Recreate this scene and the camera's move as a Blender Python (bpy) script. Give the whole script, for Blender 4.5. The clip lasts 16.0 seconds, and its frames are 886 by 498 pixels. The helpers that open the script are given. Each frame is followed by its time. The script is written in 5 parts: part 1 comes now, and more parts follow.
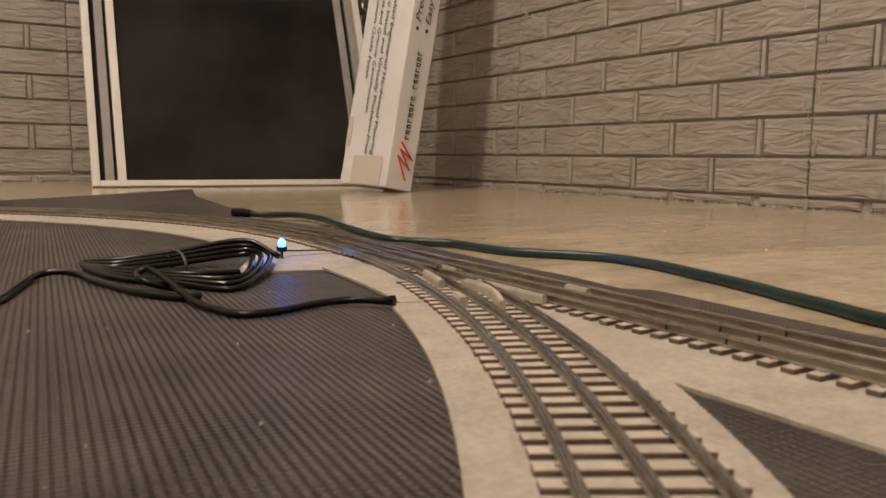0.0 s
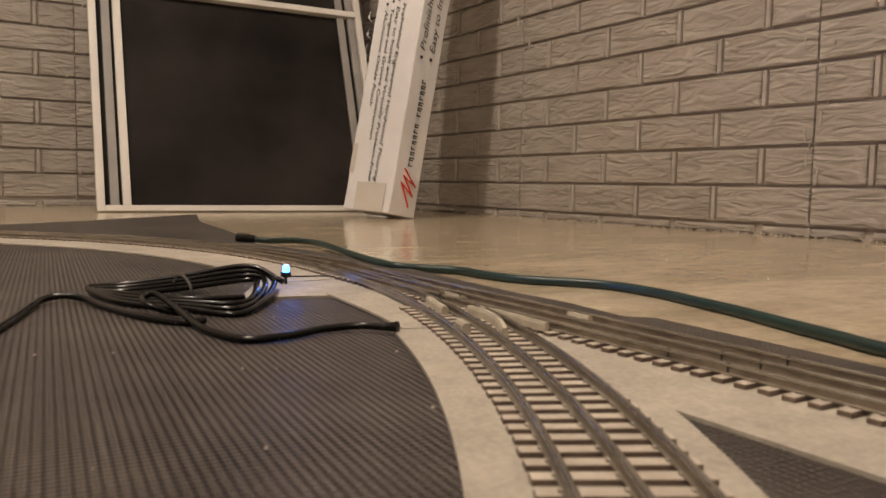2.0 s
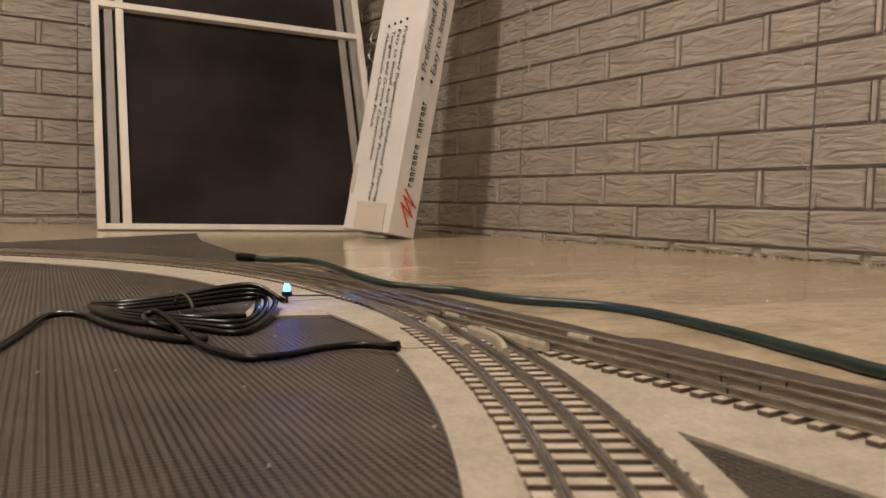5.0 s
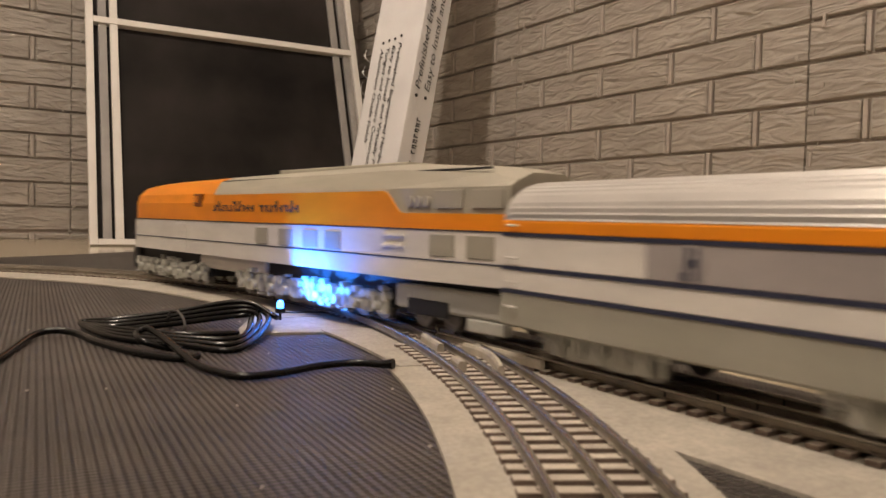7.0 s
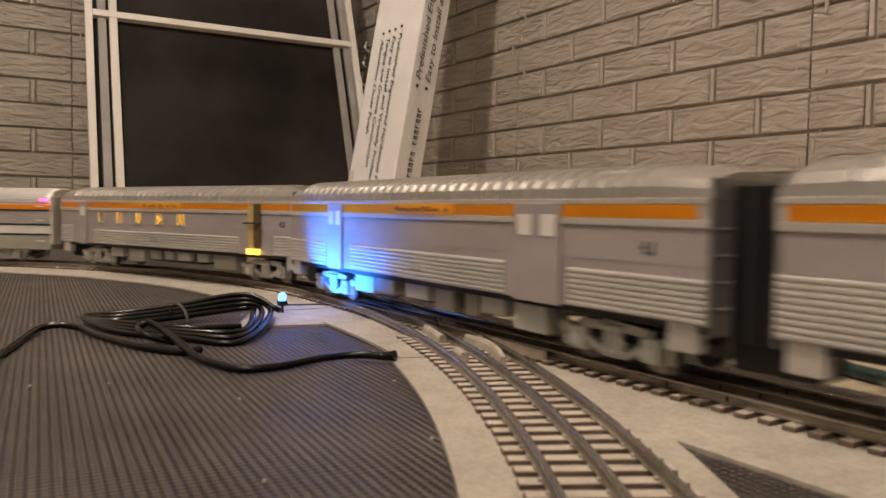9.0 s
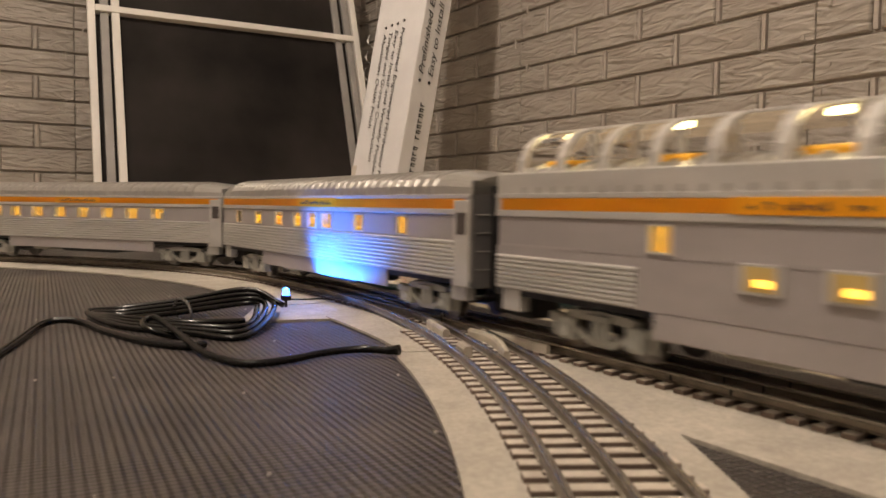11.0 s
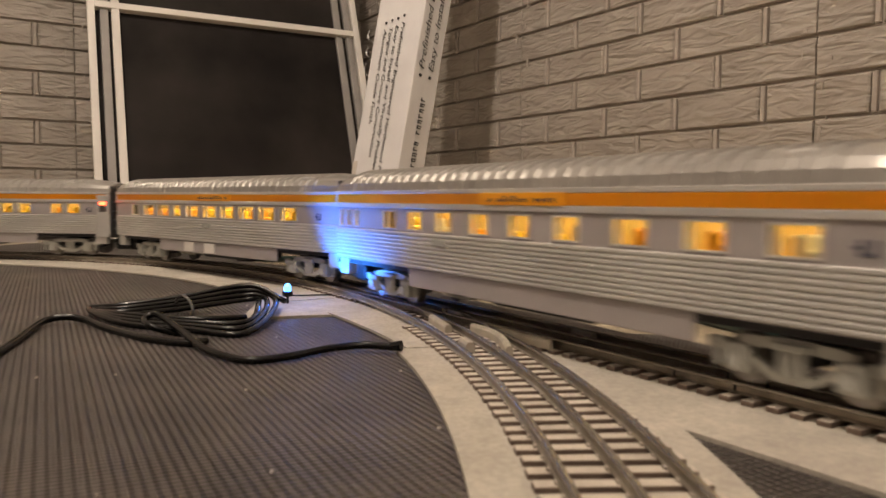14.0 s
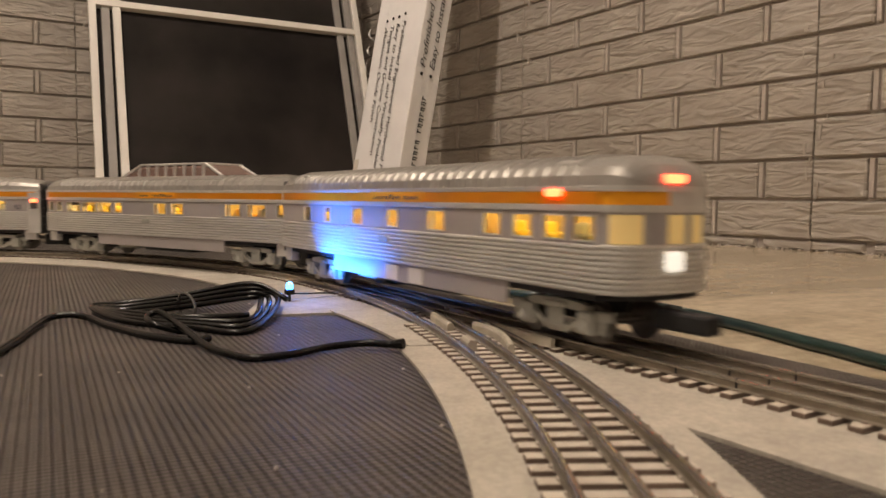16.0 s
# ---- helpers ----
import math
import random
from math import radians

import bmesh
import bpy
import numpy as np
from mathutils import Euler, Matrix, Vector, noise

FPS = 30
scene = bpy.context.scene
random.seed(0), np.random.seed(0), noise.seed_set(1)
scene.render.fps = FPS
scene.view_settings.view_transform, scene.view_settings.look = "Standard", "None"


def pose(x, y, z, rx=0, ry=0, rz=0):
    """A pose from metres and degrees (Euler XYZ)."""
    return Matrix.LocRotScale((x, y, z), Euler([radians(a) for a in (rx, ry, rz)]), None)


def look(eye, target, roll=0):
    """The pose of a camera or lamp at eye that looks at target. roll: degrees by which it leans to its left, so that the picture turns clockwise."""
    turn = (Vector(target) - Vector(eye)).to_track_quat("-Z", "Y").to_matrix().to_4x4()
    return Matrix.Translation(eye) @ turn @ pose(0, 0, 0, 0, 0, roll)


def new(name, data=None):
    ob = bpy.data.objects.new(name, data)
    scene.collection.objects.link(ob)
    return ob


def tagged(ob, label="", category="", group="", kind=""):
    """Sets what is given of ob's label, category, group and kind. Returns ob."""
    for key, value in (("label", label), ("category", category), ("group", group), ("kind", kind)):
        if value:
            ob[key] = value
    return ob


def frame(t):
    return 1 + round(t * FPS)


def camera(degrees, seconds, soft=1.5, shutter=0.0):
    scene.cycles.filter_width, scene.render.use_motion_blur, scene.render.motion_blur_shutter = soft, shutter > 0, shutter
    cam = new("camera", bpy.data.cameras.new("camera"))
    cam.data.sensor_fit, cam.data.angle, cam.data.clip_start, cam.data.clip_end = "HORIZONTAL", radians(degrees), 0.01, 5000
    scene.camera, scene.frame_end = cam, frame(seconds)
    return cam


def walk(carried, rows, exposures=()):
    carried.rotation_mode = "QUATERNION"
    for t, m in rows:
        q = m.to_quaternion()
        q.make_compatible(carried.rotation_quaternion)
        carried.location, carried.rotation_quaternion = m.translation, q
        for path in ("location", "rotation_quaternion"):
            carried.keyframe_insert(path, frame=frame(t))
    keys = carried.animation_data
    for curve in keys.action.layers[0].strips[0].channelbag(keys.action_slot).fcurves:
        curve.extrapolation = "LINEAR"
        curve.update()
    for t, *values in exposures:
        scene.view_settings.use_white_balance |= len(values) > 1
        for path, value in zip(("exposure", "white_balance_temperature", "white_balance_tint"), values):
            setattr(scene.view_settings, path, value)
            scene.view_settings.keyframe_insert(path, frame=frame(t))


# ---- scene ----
# ---------- camera: it rests near the floor and tips a little ----------
FOV = 60.26
PATH = [
    (0.0, -6.82, 0.60, 32.73, 0.0038, 0.0040, 0.0782),
    (0.5, -6.76, 0.63, 32.71, 0.0044, 0.0055, 0.0781),
    (1.0, -6.70, 0.62, 32.67, 0.0043, 0.0051, 0.0782),
    (1.5, -6.46, 0.66, 32.58, 0.0039, 0.0044, 0.0782),
    (2.0, -4.83, 0.95, 32.53, 0.0014, 0.0014, 0.0787),
    (2.5, -3.99, 1.23, 32.62, 0.0000, 0.0000, 0.0784),
    (3.0, -4.14, 1.20, 32.52, 0.0001, 0.0002, 0.0785),
    (3.5, -4.13, 1.20, 32.45, 0.0000, 0.0000, 0.0785),
    (4.0, -4.12, 1.22, 32.39, -0.0004, -0.0003, 0.0785),
    (6.5, -1.89, 1.42, 33.02, -0.0015, -0.0002, 0.0794),
    (7.0, -2.11, 1.41, 33.05, -0.0008, 0.0017, 0.0793),
    (7.5, -2.36, 1.20, 32.87, 0.0001, 0.0014, 0.0796),
    (8.0, -2.49, 1.10, 32.84, 0.0006, 0.0022, 0.0798),
    (8.5, -2.68, 0.98, 32.86, 0.0005, 0.0019, 0.0798),
    (9.0, -2.82, 0.89, 32.86, 0.0003, 0.0019, 0.0797),
    (11.5, -3.26, 0.72, 32.62, -0.0000, 0.0019, 0.0794),
    (12.0, -3.26, 0.67, 32.62, 0.0003, 0.0024, 0.0790),
    (12.5, -3.39, 0.63, 32.65, 0.0003, 0.0027, 0.0795),
    (13.0, -3.40, 0.60, 32.66, -0.0001, 0.0027, 0.0794),
    (13.5, -3.45, 0.63, 32.66, -0.0001, 0.0031, 0.0795),
    (14.0, -3.58, 0.52, 32.57, 0.0004, 0.0033, 0.0795),
    (14.5, -3.58, 0.55, 32.57, -0.0003, 0.0027, 0.0795),
    (15.0, -3.63, 0.55, 32.57, 0.0000, 0.0031, 0.0793),
    (15.5, -3.65, 0.46, 32.52, 0.0003, 0.0026, 0.0792),
    (16.0, -3.70, 0.57, 32.52, -0.0008, 0.0028, 0.0795),
]
cam = camera(FOV, 16.0, soft=1.5, shutter=0.32)
cam.data.dof.use_dof = True
cam.data.dof.focus_distance, cam.data.dof.aperture_fstop = 0.80, 25.0


def view(pitch, roll, yaw, x, y, z):
    p, w = radians(pitch), radians(yaw)
    eye = Vector((x, y, z))
    return look(eye, eye + Vector((math.sin(w) * math.cos(p), math.cos(w) * math.cos(p), math.sin(p))), roll)


walk(cam, [(t, view(*row)) for t, *row in PATH], [(0.0, 0.0), (16.0, 0.0)])

# ---------- light: warm ceiling bulb, added fill, and a blue diode on the mat ---
world = bpy.data.worlds.new("room_dark")
scene.world = world
world.use_nodes = True
world.node_tree.nodes["Background"].inputs[0].default_value = (0.9, 0.8, 0.7, 1)
world.node_tree.nodes["Background"].inputs[1].default_value = 0.006

bulb = bpy.data.lights.new("overhead_light", "POINT")
bulb.energy, bulb.shadow_soft_size, bulb.color = 104, 0.05, (1.0, 0.84, 0.695)
new("overhead_light", bulb).location = (-0.5, 0.55, 2.25)

# no such bulb is known: added behind the camera to lift the train's side
fill_light = bpy.data.lights.new("overhead_light", "POINT")
fill_light.energy, fill_light.shadow_soft_size, fill_light.color = 34, 0.06, (1.0, 0.84, 0.695)
new("overhead_light", fill_light).location = (-1.0, -1.5, 2.2)

LED = (0.198, 0.5175, 0.0165)
blue = bpy.data.lights.new("diode_light", "SPOT")
blue.energy, blue.shadow_soft_size, blue.color = 1.1, 0.002, (0.025, 0.20, 1.0)
blue.spot_size, blue.spot_blend = radians(118), 0.55
new("diode_light", blue).matrix_basis = look((LED[0] + 0.0035, LED[1] - 0.001, LED[2] + 0.002), (LED[0] + 1, LED[1] - 0.30, LED[2] + 1.0))
halo = bpy.data.lights.new("diode_halo", "POINT")
halo.energy, halo.shadow_soft_size, halo.color = 0.02, 0.002, (0.02, 0.18, 1.0)
new("diode_halo", halo).location = (LED[0], LED[1], LED[2] + 0.0045)


# ---------- materials ----------
def material(name, colour, rough=0.6, metal=0.0, spec=0.5):
    m = bpy.data.materials.new(name)
    m.use_nodes = True
    b = m.node_tree.nodes["Principled BSDF"]
    b.inputs["Base Color"].default_value = (*colour, 1)
    b.inputs["Roughness"].default_value = rough
    b.inputs["Metallic"].default_value = metal
    b.inputs["Specular IOR Level"].default_value = spec
    return m


def node(m, kind, **values):
    n = m.node_tree.nodes.new(kind)
    for k, v in values.items():
        n.inputs[k.replace("_", " ")].default_value = v
    return n


def wire(m, a, out, b, inp):
    m.node_tree.links.new(a.outputs[out], b.inputs[inp])


def coords(m, scale=(1, 1, 1), space="Object", shift=False, turn=0.0):
    """Mapped coordinates; shift moves the pattern from object to object."""
    tc = m.node_tree.nodes.new("ShaderNodeTexCoord")
    mp = m.node_tree.nodes.new("ShaderNodeMapping")
    mp.inputs["Scale"].default_value = scale
    mp.inputs["Rotation"].default_value = (0, 0, turn)
    if shift:
        info = m.node_tree.nodes.new("ShaderNodeObjectInfo")
        add = m.node_tree.nodes.new("ShaderNodeVectorMath")
        add.operation = "ADD"
        mul = m.node_tree.nodes.new("ShaderNodeMath")
        mul.operation = "MULTIPLY"
        mul.inputs[1].default_value = 37.0
        wire(m, info, "Random", mul, 0)
        wire(m, tc, space, add, 0)
        wire(m, mul, 0, add, 1)
        wire(m, add, 0, mp, 0)
    else:
        wire(m, tc, space, mp, 0)
    return mp


def mottle(m, dark, light, scale=5.0, detail=6.0, stretch=(1, 1, 1), space="Object", shift=False, lo=0.3, hi=0.7, distortion=0.0):
    """Colour between two tones by noise."""
    mp = coords(m, stretch, space, shift)
    nz = node(m, "ShaderNodeTexNoise", Scale=scale, Detail=detail, Distortion=distortion)
    wire(m, mp, 0, nz, "Vector")
    ramp = m.node_tree.nodes.new("ShaderNodeValToRGB")
    ramp.color_ramp.elements[0].position, ramp.color_ramp.elements[1].position = lo, hi
    ramp.color_ramp.elements[0].color, ramp.color_ramp.elements[1].color = (*dark, 1), (*light, 1)
    wire(m, nz, "Fac", ramp, 0)
    wire(m, ramp, 0, m.node_tree.nodes["Principled BSDF"], "Base Color")
    return ramp


def speckle(m, scale, amount, stretch=(1, 1, 1), detail=6.0, lo=0.35, hi=0.65):
    """Multiplies the colour by a finer noise."""
    b = m.node_tree.nodes["Principled BSDF"]
    src = b.inputs["Base Color"].links[0].from_socket
    nz = node(m, "ShaderNodeTexNoise", Scale=scale, Detail=detail)
    wire(m, coords(m, stretch), 0, nz, "Vector")
    ramp = m.node_tree.nodes.new("ShaderNodeValToRGB")
    ramp.color_ramp.elements[0].position, ramp.color_ramp.elements[1].position = lo, hi
    ramp.color_ramp.elements[0].color = (1 - amount, 1 - amount, 1 - amount, 1)
    wire(m, nz, "Fac", ramp, 0)
    mix = m.node_tree.nodes.new("ShaderNodeMix")
    mix.data_type, mix.blend_type = "RGBA", "MULTIPLY"
    mix.inputs[0].default_value = 1.0
    m.node_tree.links.new(src, mix.inputs[6])
    m.node_tree.links.new(ramp.outputs[0], mix.inputs[7])
    m.node_tree.links.new(mix.outputs[2], b.inputs["Base Color"])


def relief(m, scale, strength, distance, stretch=(1, 1, 1), space="Object", shift=False, detail=4.0, distortion=0.0):
    mp = coords(m, stretch, space, shift)
    nz = node(m, "ShaderNodeTexNoise", Scale=scale, Detail=detail, Distortion=distortion)
    wire(m, mp, 0, nz, "Vector")
    bp = node(m, "ShaderNodeBump", Strength=strength, Distance=distance)
    wire(m, nz, "Fac", bp, "Height")
    b = m.node_tree.nodes["Principled BSDF"]
    if b.inputs["Normal"].is_linked:
        old = b.inputs["Normal"].links[0].from_node
        wire(m, old, 0, bp, "Normal")
    wire(m, bp, 0, b, "Normal")
    return bp


def glow(m, colour, strength):
    b = m.node_tree.nodes["Principled BSDF"]
    b.inputs["Emission Color"].default_value = (*colour, 1)
    b.inputs["Emission Strength"].default_value = strength
    return m


def brick_material(name):
    m = material(name, (0.3, 0.27, 0.24), 0.55, 0, 0.4)
    mottle(m, (0.315, 0.28, 0.24), (0.405, 0.367, 0.322), 9, 5, (1, 1, 2.5), shift=True)
    relief(m, 7, 0.75, 0.012, (2.2, 1, 8.5), shift=True, detail=1.6, distortion=1.1)
    relief(m, 160, 0.25, 0.002, shift=True)
    return m


BRICK = brick_material("painted_brick_relief")
MORTAR = material("painted_mortar", (0.27, 0.24, 0.21), 0.7)
mottle(MORTAR, (0.36, 0.315, 0.275), (0.45, 0.405, 0.36), 30, 5)
relief(MORTAR, 120, 0.4, 0.003)

PLAIN_WALL = material("plain_wall_paint", (0.34, 0.31, 0.28), 0.7)
mottle(PLAIN_WALL, (0.30, 0.27, 0.24), (0.37, 0.34, 0.30), 3, 6)
CEILING = material("ceiling_paint", (0.7, 0.68, 0.64), 0.8)
mottle(CEILING, (0.66, 0.63, 0.59), (0.74, 0.72, 0.68), 4, 6)

FLOOR = material("glossy_beige_floor", (0.42, 0.32, 0.22), 0.15, 0, 0.6)
mottle(FLOOR, (0.52, 0.42, 0.285), (0.74, 0.62, 0.45), 3.2, 9, (1, 2.6, 1), lo=0.32, hi=0.68, distortion=1.2)
speckle(FLOOR, 26, 0.22, (1, 2.2, 1), 8)
speckle(FLOOR, 140, 0.16, (1, 1, 1), 4)
relief(FLOOR, 9, 0.03, 0.01)
relief(FLOOR, 90, 0.03, 0.002)


def mat_material():
    m = material("ribbed_rubber", (0.05, 0.043, 0.038), 0.48, 0, 0.5)
    mottle(m, (0.066, 0.054, 0.046), (0.118, 0.098, 0.083), 14, 8, (1, 1, 1), lo=0.35, hi=0.7)
    b = m.node_tree.nodes["Principled BSDF"]
    mp = coords(m, (1, 1, 1), turn=radians(5))
    w1 = node(m, "ShaderNodeTexWave", Scale=98.0, Distortion=0.4, Detail_Scale=2.0)
    w1.bands_direction = "X"
    w2 = node(m, "ShaderNodeTexWave", Scale=106.0, Distortion=0.3)
    w2.bands_direction = "Y"
    wire(m, mp, 0, w1, "Vector")
    wire(m, mp, 0, w2, "Vector")
    mul = m.node_tree.nodes.new("ShaderNodeMath")
    mul.operation = "MULTIPLY_ADD"
    mul.inputs[1].default_value = 1.0
    wire(m, w2, "Fac", mul, 0)
    wire(m, w1, "Fac", mul, 2)
    bp = node(m, "ShaderNodeBump", Strength=1.0, Distance=0.0011)
    wire(m, mul, 0, bp, "Height")
    wire(m, bp, 0, b, "Normal")
    relief(m, 6, 0.25, 0.01)
    return m


RUBBER = mat_material()
speckle(RUBBER, 3.5, 0.26, (1, 1, 1), 9)
speckle(RUBBER, 60, 0.22, (1, 1, 1), 5)
CARD = material("grey_chipboard", (0.43, 0.395, 0.335), 0.85)
mottle(CARD, (0.41, 0.375, 0.315), (0.52, 0.48, 0.405), 60, 8)
speckle(CARD, 9, 0.12)
speckle(CARD, 420, 0.18, (1, 1, 1), 3)
relief(CARD, 350, 0.3, 0.0006)
# Brown side tone holds the ties' shade; tops get a lit, dusty tone.
TIE = material("brown_tie_shaded", (0.12, 0.09, 0.07), 0.5)
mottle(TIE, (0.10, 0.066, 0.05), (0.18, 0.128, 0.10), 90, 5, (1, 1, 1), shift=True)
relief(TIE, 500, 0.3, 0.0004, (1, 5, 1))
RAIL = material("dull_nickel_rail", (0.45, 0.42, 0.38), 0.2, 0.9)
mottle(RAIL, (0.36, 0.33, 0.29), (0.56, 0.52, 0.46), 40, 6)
TIE_TOP = material("dusty_tie_top_lit", (0.3, 0.26, 0.2), 0.7)
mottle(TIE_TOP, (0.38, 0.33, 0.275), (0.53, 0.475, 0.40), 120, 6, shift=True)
# web and foot: shade put in as a browner, darker tone than the head
RAIL_BASE = material("shaded_rail_base", (0.17, 0.145, 0.115), 0.38, 0.6)
mottle(RAIL_BASE, (0.17, 0.145, 0.115), (0.32, 0.28, 0.225), 60, 6)
PLASTIC = material("aged_cream_plastic", (0.45, 0.40, 0.32), 0.5)
mottle(PLASTIC, (0.38, 0.34, 0.27), (0.5, 0.45, 0.36), 120, 4)
CABLE = material("black_cable_jacket", (0.003, 0.003, 0.0033), 0.22, 0, 0.45)
relief(CABLE, 250, 0.1, 0.0006)
GREEN_CABLE = material("green_cord_jacket", (0.012, 0.055, 0.045), 0.4)
mottle(GREEN_CABLE, (0.005, 0.020, 0.018), (0.010, 0.034, 0.029), 40, 5)
WHITE_METAL = material("white_enamel", (0.74, 0.71, 0.66), 0.4)
mottle(WHITE_METAL, (0.68, 0.65, 0.60), (0.78, 0.75, 0.70), 8, 6)
GREY_METAL = material("grey_channel", (0.30, 0.285, 0.27), 0.45)
mottle(GREY_METAL, (0.26, 0.245, 0.23), (0.34, 0.32, 0.30), 12, 5)
MESH = material("dark_screen_mesh", (0.012, 0.011, 0.011), 0.7, 0, 0.12)
mottle(MESH, (0.006, 0.005, 0.005), (0.036, 0.030, 0.027), 3.2, 10)
relief(MESH, 900, 0.4, 0.0006)
CARTON = material("white_carton", (0.62, 0.59, 0.57), 0.6)
mottle(CARTON, (0.72, 0.715, 0.72), (0.83, 0.825, 0.83), 7, 7)
relief(CARTON, 14, 0.15, 0.006)
INK = material("black_print", (0.02, 0.02, 0.022), 0.6)
RED = material("red_print", (0.78, 0.075, 0.02), 0.55)
TAPE = material("clear_tape", (0.66, 0.62, 0.56), 0.25)


# ---------- mesh helpers ----------
def part(name, bm, mat, parent=None, label="", smooth=False):
    """Links a bmesh as one mesh object under a thing or a part."""
    me = bpy.data.meshes.new(name)
    bm.to_mesh(me)
    bm.free()
    if smooth:
        for p in me.polygons:
            p.use_smooth = True
    for one in mat if isinstance(mat, (list, tuple)) else [mat]:
        me.materials.append(one)
    ob = new(name, me)
    ob.parent = parent
    if label:
        ob["label"] = label
    return ob


def raw(name, verts, faces, mat, parent=None):
    me = bpy.data.meshes.new(name)
    me.from_pydata(verts, [], faces)
    me.materials.append(mat)
    ob = new(name, me)
    ob.parent = parent
    return ob


def thing(name, m=None):
    ob = new(name)
    ob.empty_display_size = 0.02
    if m is not None:
        ob.matrix_basis = m
    return ob


def add_box(bm, lo, hi, bevel=0.0, m=None):
    lo, hi = Vector(lo), Vector(hi)
    made = bmesh.ops.create_cube(bm, size=1.0)["verts"]
    for v in made:
        v.co = Vector([lo[i] + (v.co[i] + 0.5) * (hi[i] - lo[i]) for i in range(3)])
    if bevel:
        edges = list({e for v in made for e in v.link_edges})
        res = bmesh.ops.bevel(bm, geom=edges, offset=bevel, segments=2, affect="EDGES", profile=0.5)
        made = list({v for f in res["faces"] for v in f.verts} | {v for v in made if v.is_valid})
    if m is not None:
        bmesh.ops.transform(bm, matrix=m, verts=made)
    return made


def box(lo, hi, bevel=0.0):
    bm = bmesh.new()
    add_box(bm, lo, hi, bevel)
    return bm


def add_cyl(bm, p, q, r, seg=12, r2=None):
    p, q = Vector(p), Vector(q)
    d = q - p
    made = bmesh.ops.create_cone(bm, cap_ends=True, segments=seg, radius1=r, radius2=r if r2 is None else r2, depth=d.length)["verts"]
    bmesh.ops.transform(bm, verts=made, matrix=Matrix.Translation((p + q) / 2) @ d.to_track_quat("Z", "Y").to_matrix().to_4x4())
    return made


def smooth_line(points, n):
    """Catmull-Rom through points, n steps a span."""
    p = [Vector(v) for v in points]
    p = [p[0] * 2 - p[1]] + p + [p[-1] * 2 - p[-2]]
    out = []
    for i in range(1, len(p) - 2):
        for k in range(n):
            t = k / n
            out.append(0.5 * (2 * p[i] + (p[i + 1] - p[i - 1]) * t + (2 * p[i - 1] - 5 * p[i] + 4 * p[i + 1] - p[i + 2]) * t * t
                              + (3 * p[i] - p[i - 1] - 3 * p[i + 1] + p[i + 2]) * t ** 3))
    out.append(p[-2])
    return out


def sweep(bm, line, profile, closed=True, caps=True):
    """Profile points (sideways, up) carried along a line that stays about level."""
    rings = []
    for i, p in enumerate(line):
        d = (line[min(i + 1, len(line) - 1)] - line[max(i - 1, 0)]).normalized()
        side = d.cross(Vector((0, 0, 1))).normalized()
        up = side.cross(d)
        rings.append([bm.verts.new(p + side * a + up * b) for a, b in profile])
    n = len(profile)
    for a, b in zip(rings, rings[1:]):
        for k in range(n if closed else n - 1):
            bm.faces.new((a[k], a[(k + 1) % n], b[(k + 1) % n], b[k]))
    if caps and closed:
        bm.faces.new(rings[0][::-1])
        bm.faces.new(rings[-1])
    bmesh.ops.recalc_face_normals(bm, faces=bm.faces)
    return rings


def ring(r, n=8, z=0.0):
    return [(r * math.cos(2 * math.pi * k / n), z + r * math.sin(2 * math.pi * k / n)) for k in range(n)]


def slab(outline, z0, z1):
    bm = bmesh.new()
    top = [bm.verts.new((x, y, z1)) for x, y in outline]
    low = [bm.verts.new((x, y, z0)) for x, y in outline]
    bm.faces.new(top)
    bm.faces.new(low[::-1])
    for i in range(len(top)):
        j = (i + 1) % len(top)
        bm.faces.new((top[i], low[i], low[j], top[j]))
    bmesh.ops.recalc_face_normals(bm, faces=bm.faces)
    return bm


# ---------- the room ----------
WALL_X, WALL_Y, WEST, SOUTH, HIGH = 1.204, 2.429, -2.3, -3.6, 2.4
floor = part("floor", box((WEST - 0.1, SOUTH - 0.1, -0.1), (WALL_X + 0.1, WALL_Y + 0.1, 0)), FLOOR)
tagged(floor, "glossy mottled beige basement floor with soft reflections", "floor", kind="structure")
ceiling = part("ceiling", box((WEST - 0.1, SOUTH - 0.1, HIGH), (WALL_X + 0.1, WALL_Y + 0.1, HIGH + 0.1)), CEILING)
tagged(ceiling, "plain off-white basement ceiling", "ceiling", kind="structure")
wall_east = part("wall_east", box((WALL_X, SOUTH - 0.1, 0), (WALL_X + 0.1, WALL_Y + 0.1, HIGH)), MORTAR)
tagged(wall_east, "grey painted faux brick wall panels with rough relief", "wall", kind="structure")
wall_north = part("wall_north", box((WEST - 0.1, WALL_Y, 0), (WALL_X, WALL_Y + 0.1, HIGH)), MORTAR)
tagged(wall_north, "grey painted faux brick wall panels with rough relief", "wall", kind="structure")
wall_west = part("wall_west", box((WEST - 0.1, SOUTH - 0.1, 0), (WEST, WALL_Y, HIGH)), PLAIN_WALL)
tagged(wall_west, "plain grey painted basement wall", "wall", kind="structure")
wall_south = part("wall_south", box((WEST, SOUTH - 0.1, 0), (WALL_X, SOUTH, HIGH)), PLAIN_WALL)
tagged(wall_south, "plain grey painted basement wall", "wall", kind="structure")
# ---------- track plan: a wide loop with a turnout ----------
RADIUS, BEND_X, BEND_Y = 0.66, -0.396, 0.587
BRANCH_R, BRANCH_X = 0.914, -0.650
STRAIGHT = 2.85
RAIL_TOP = 0.0142
HALF = math.pi * RADIUS
LOOP = 2 * HALF + 2 * STRAIGHT


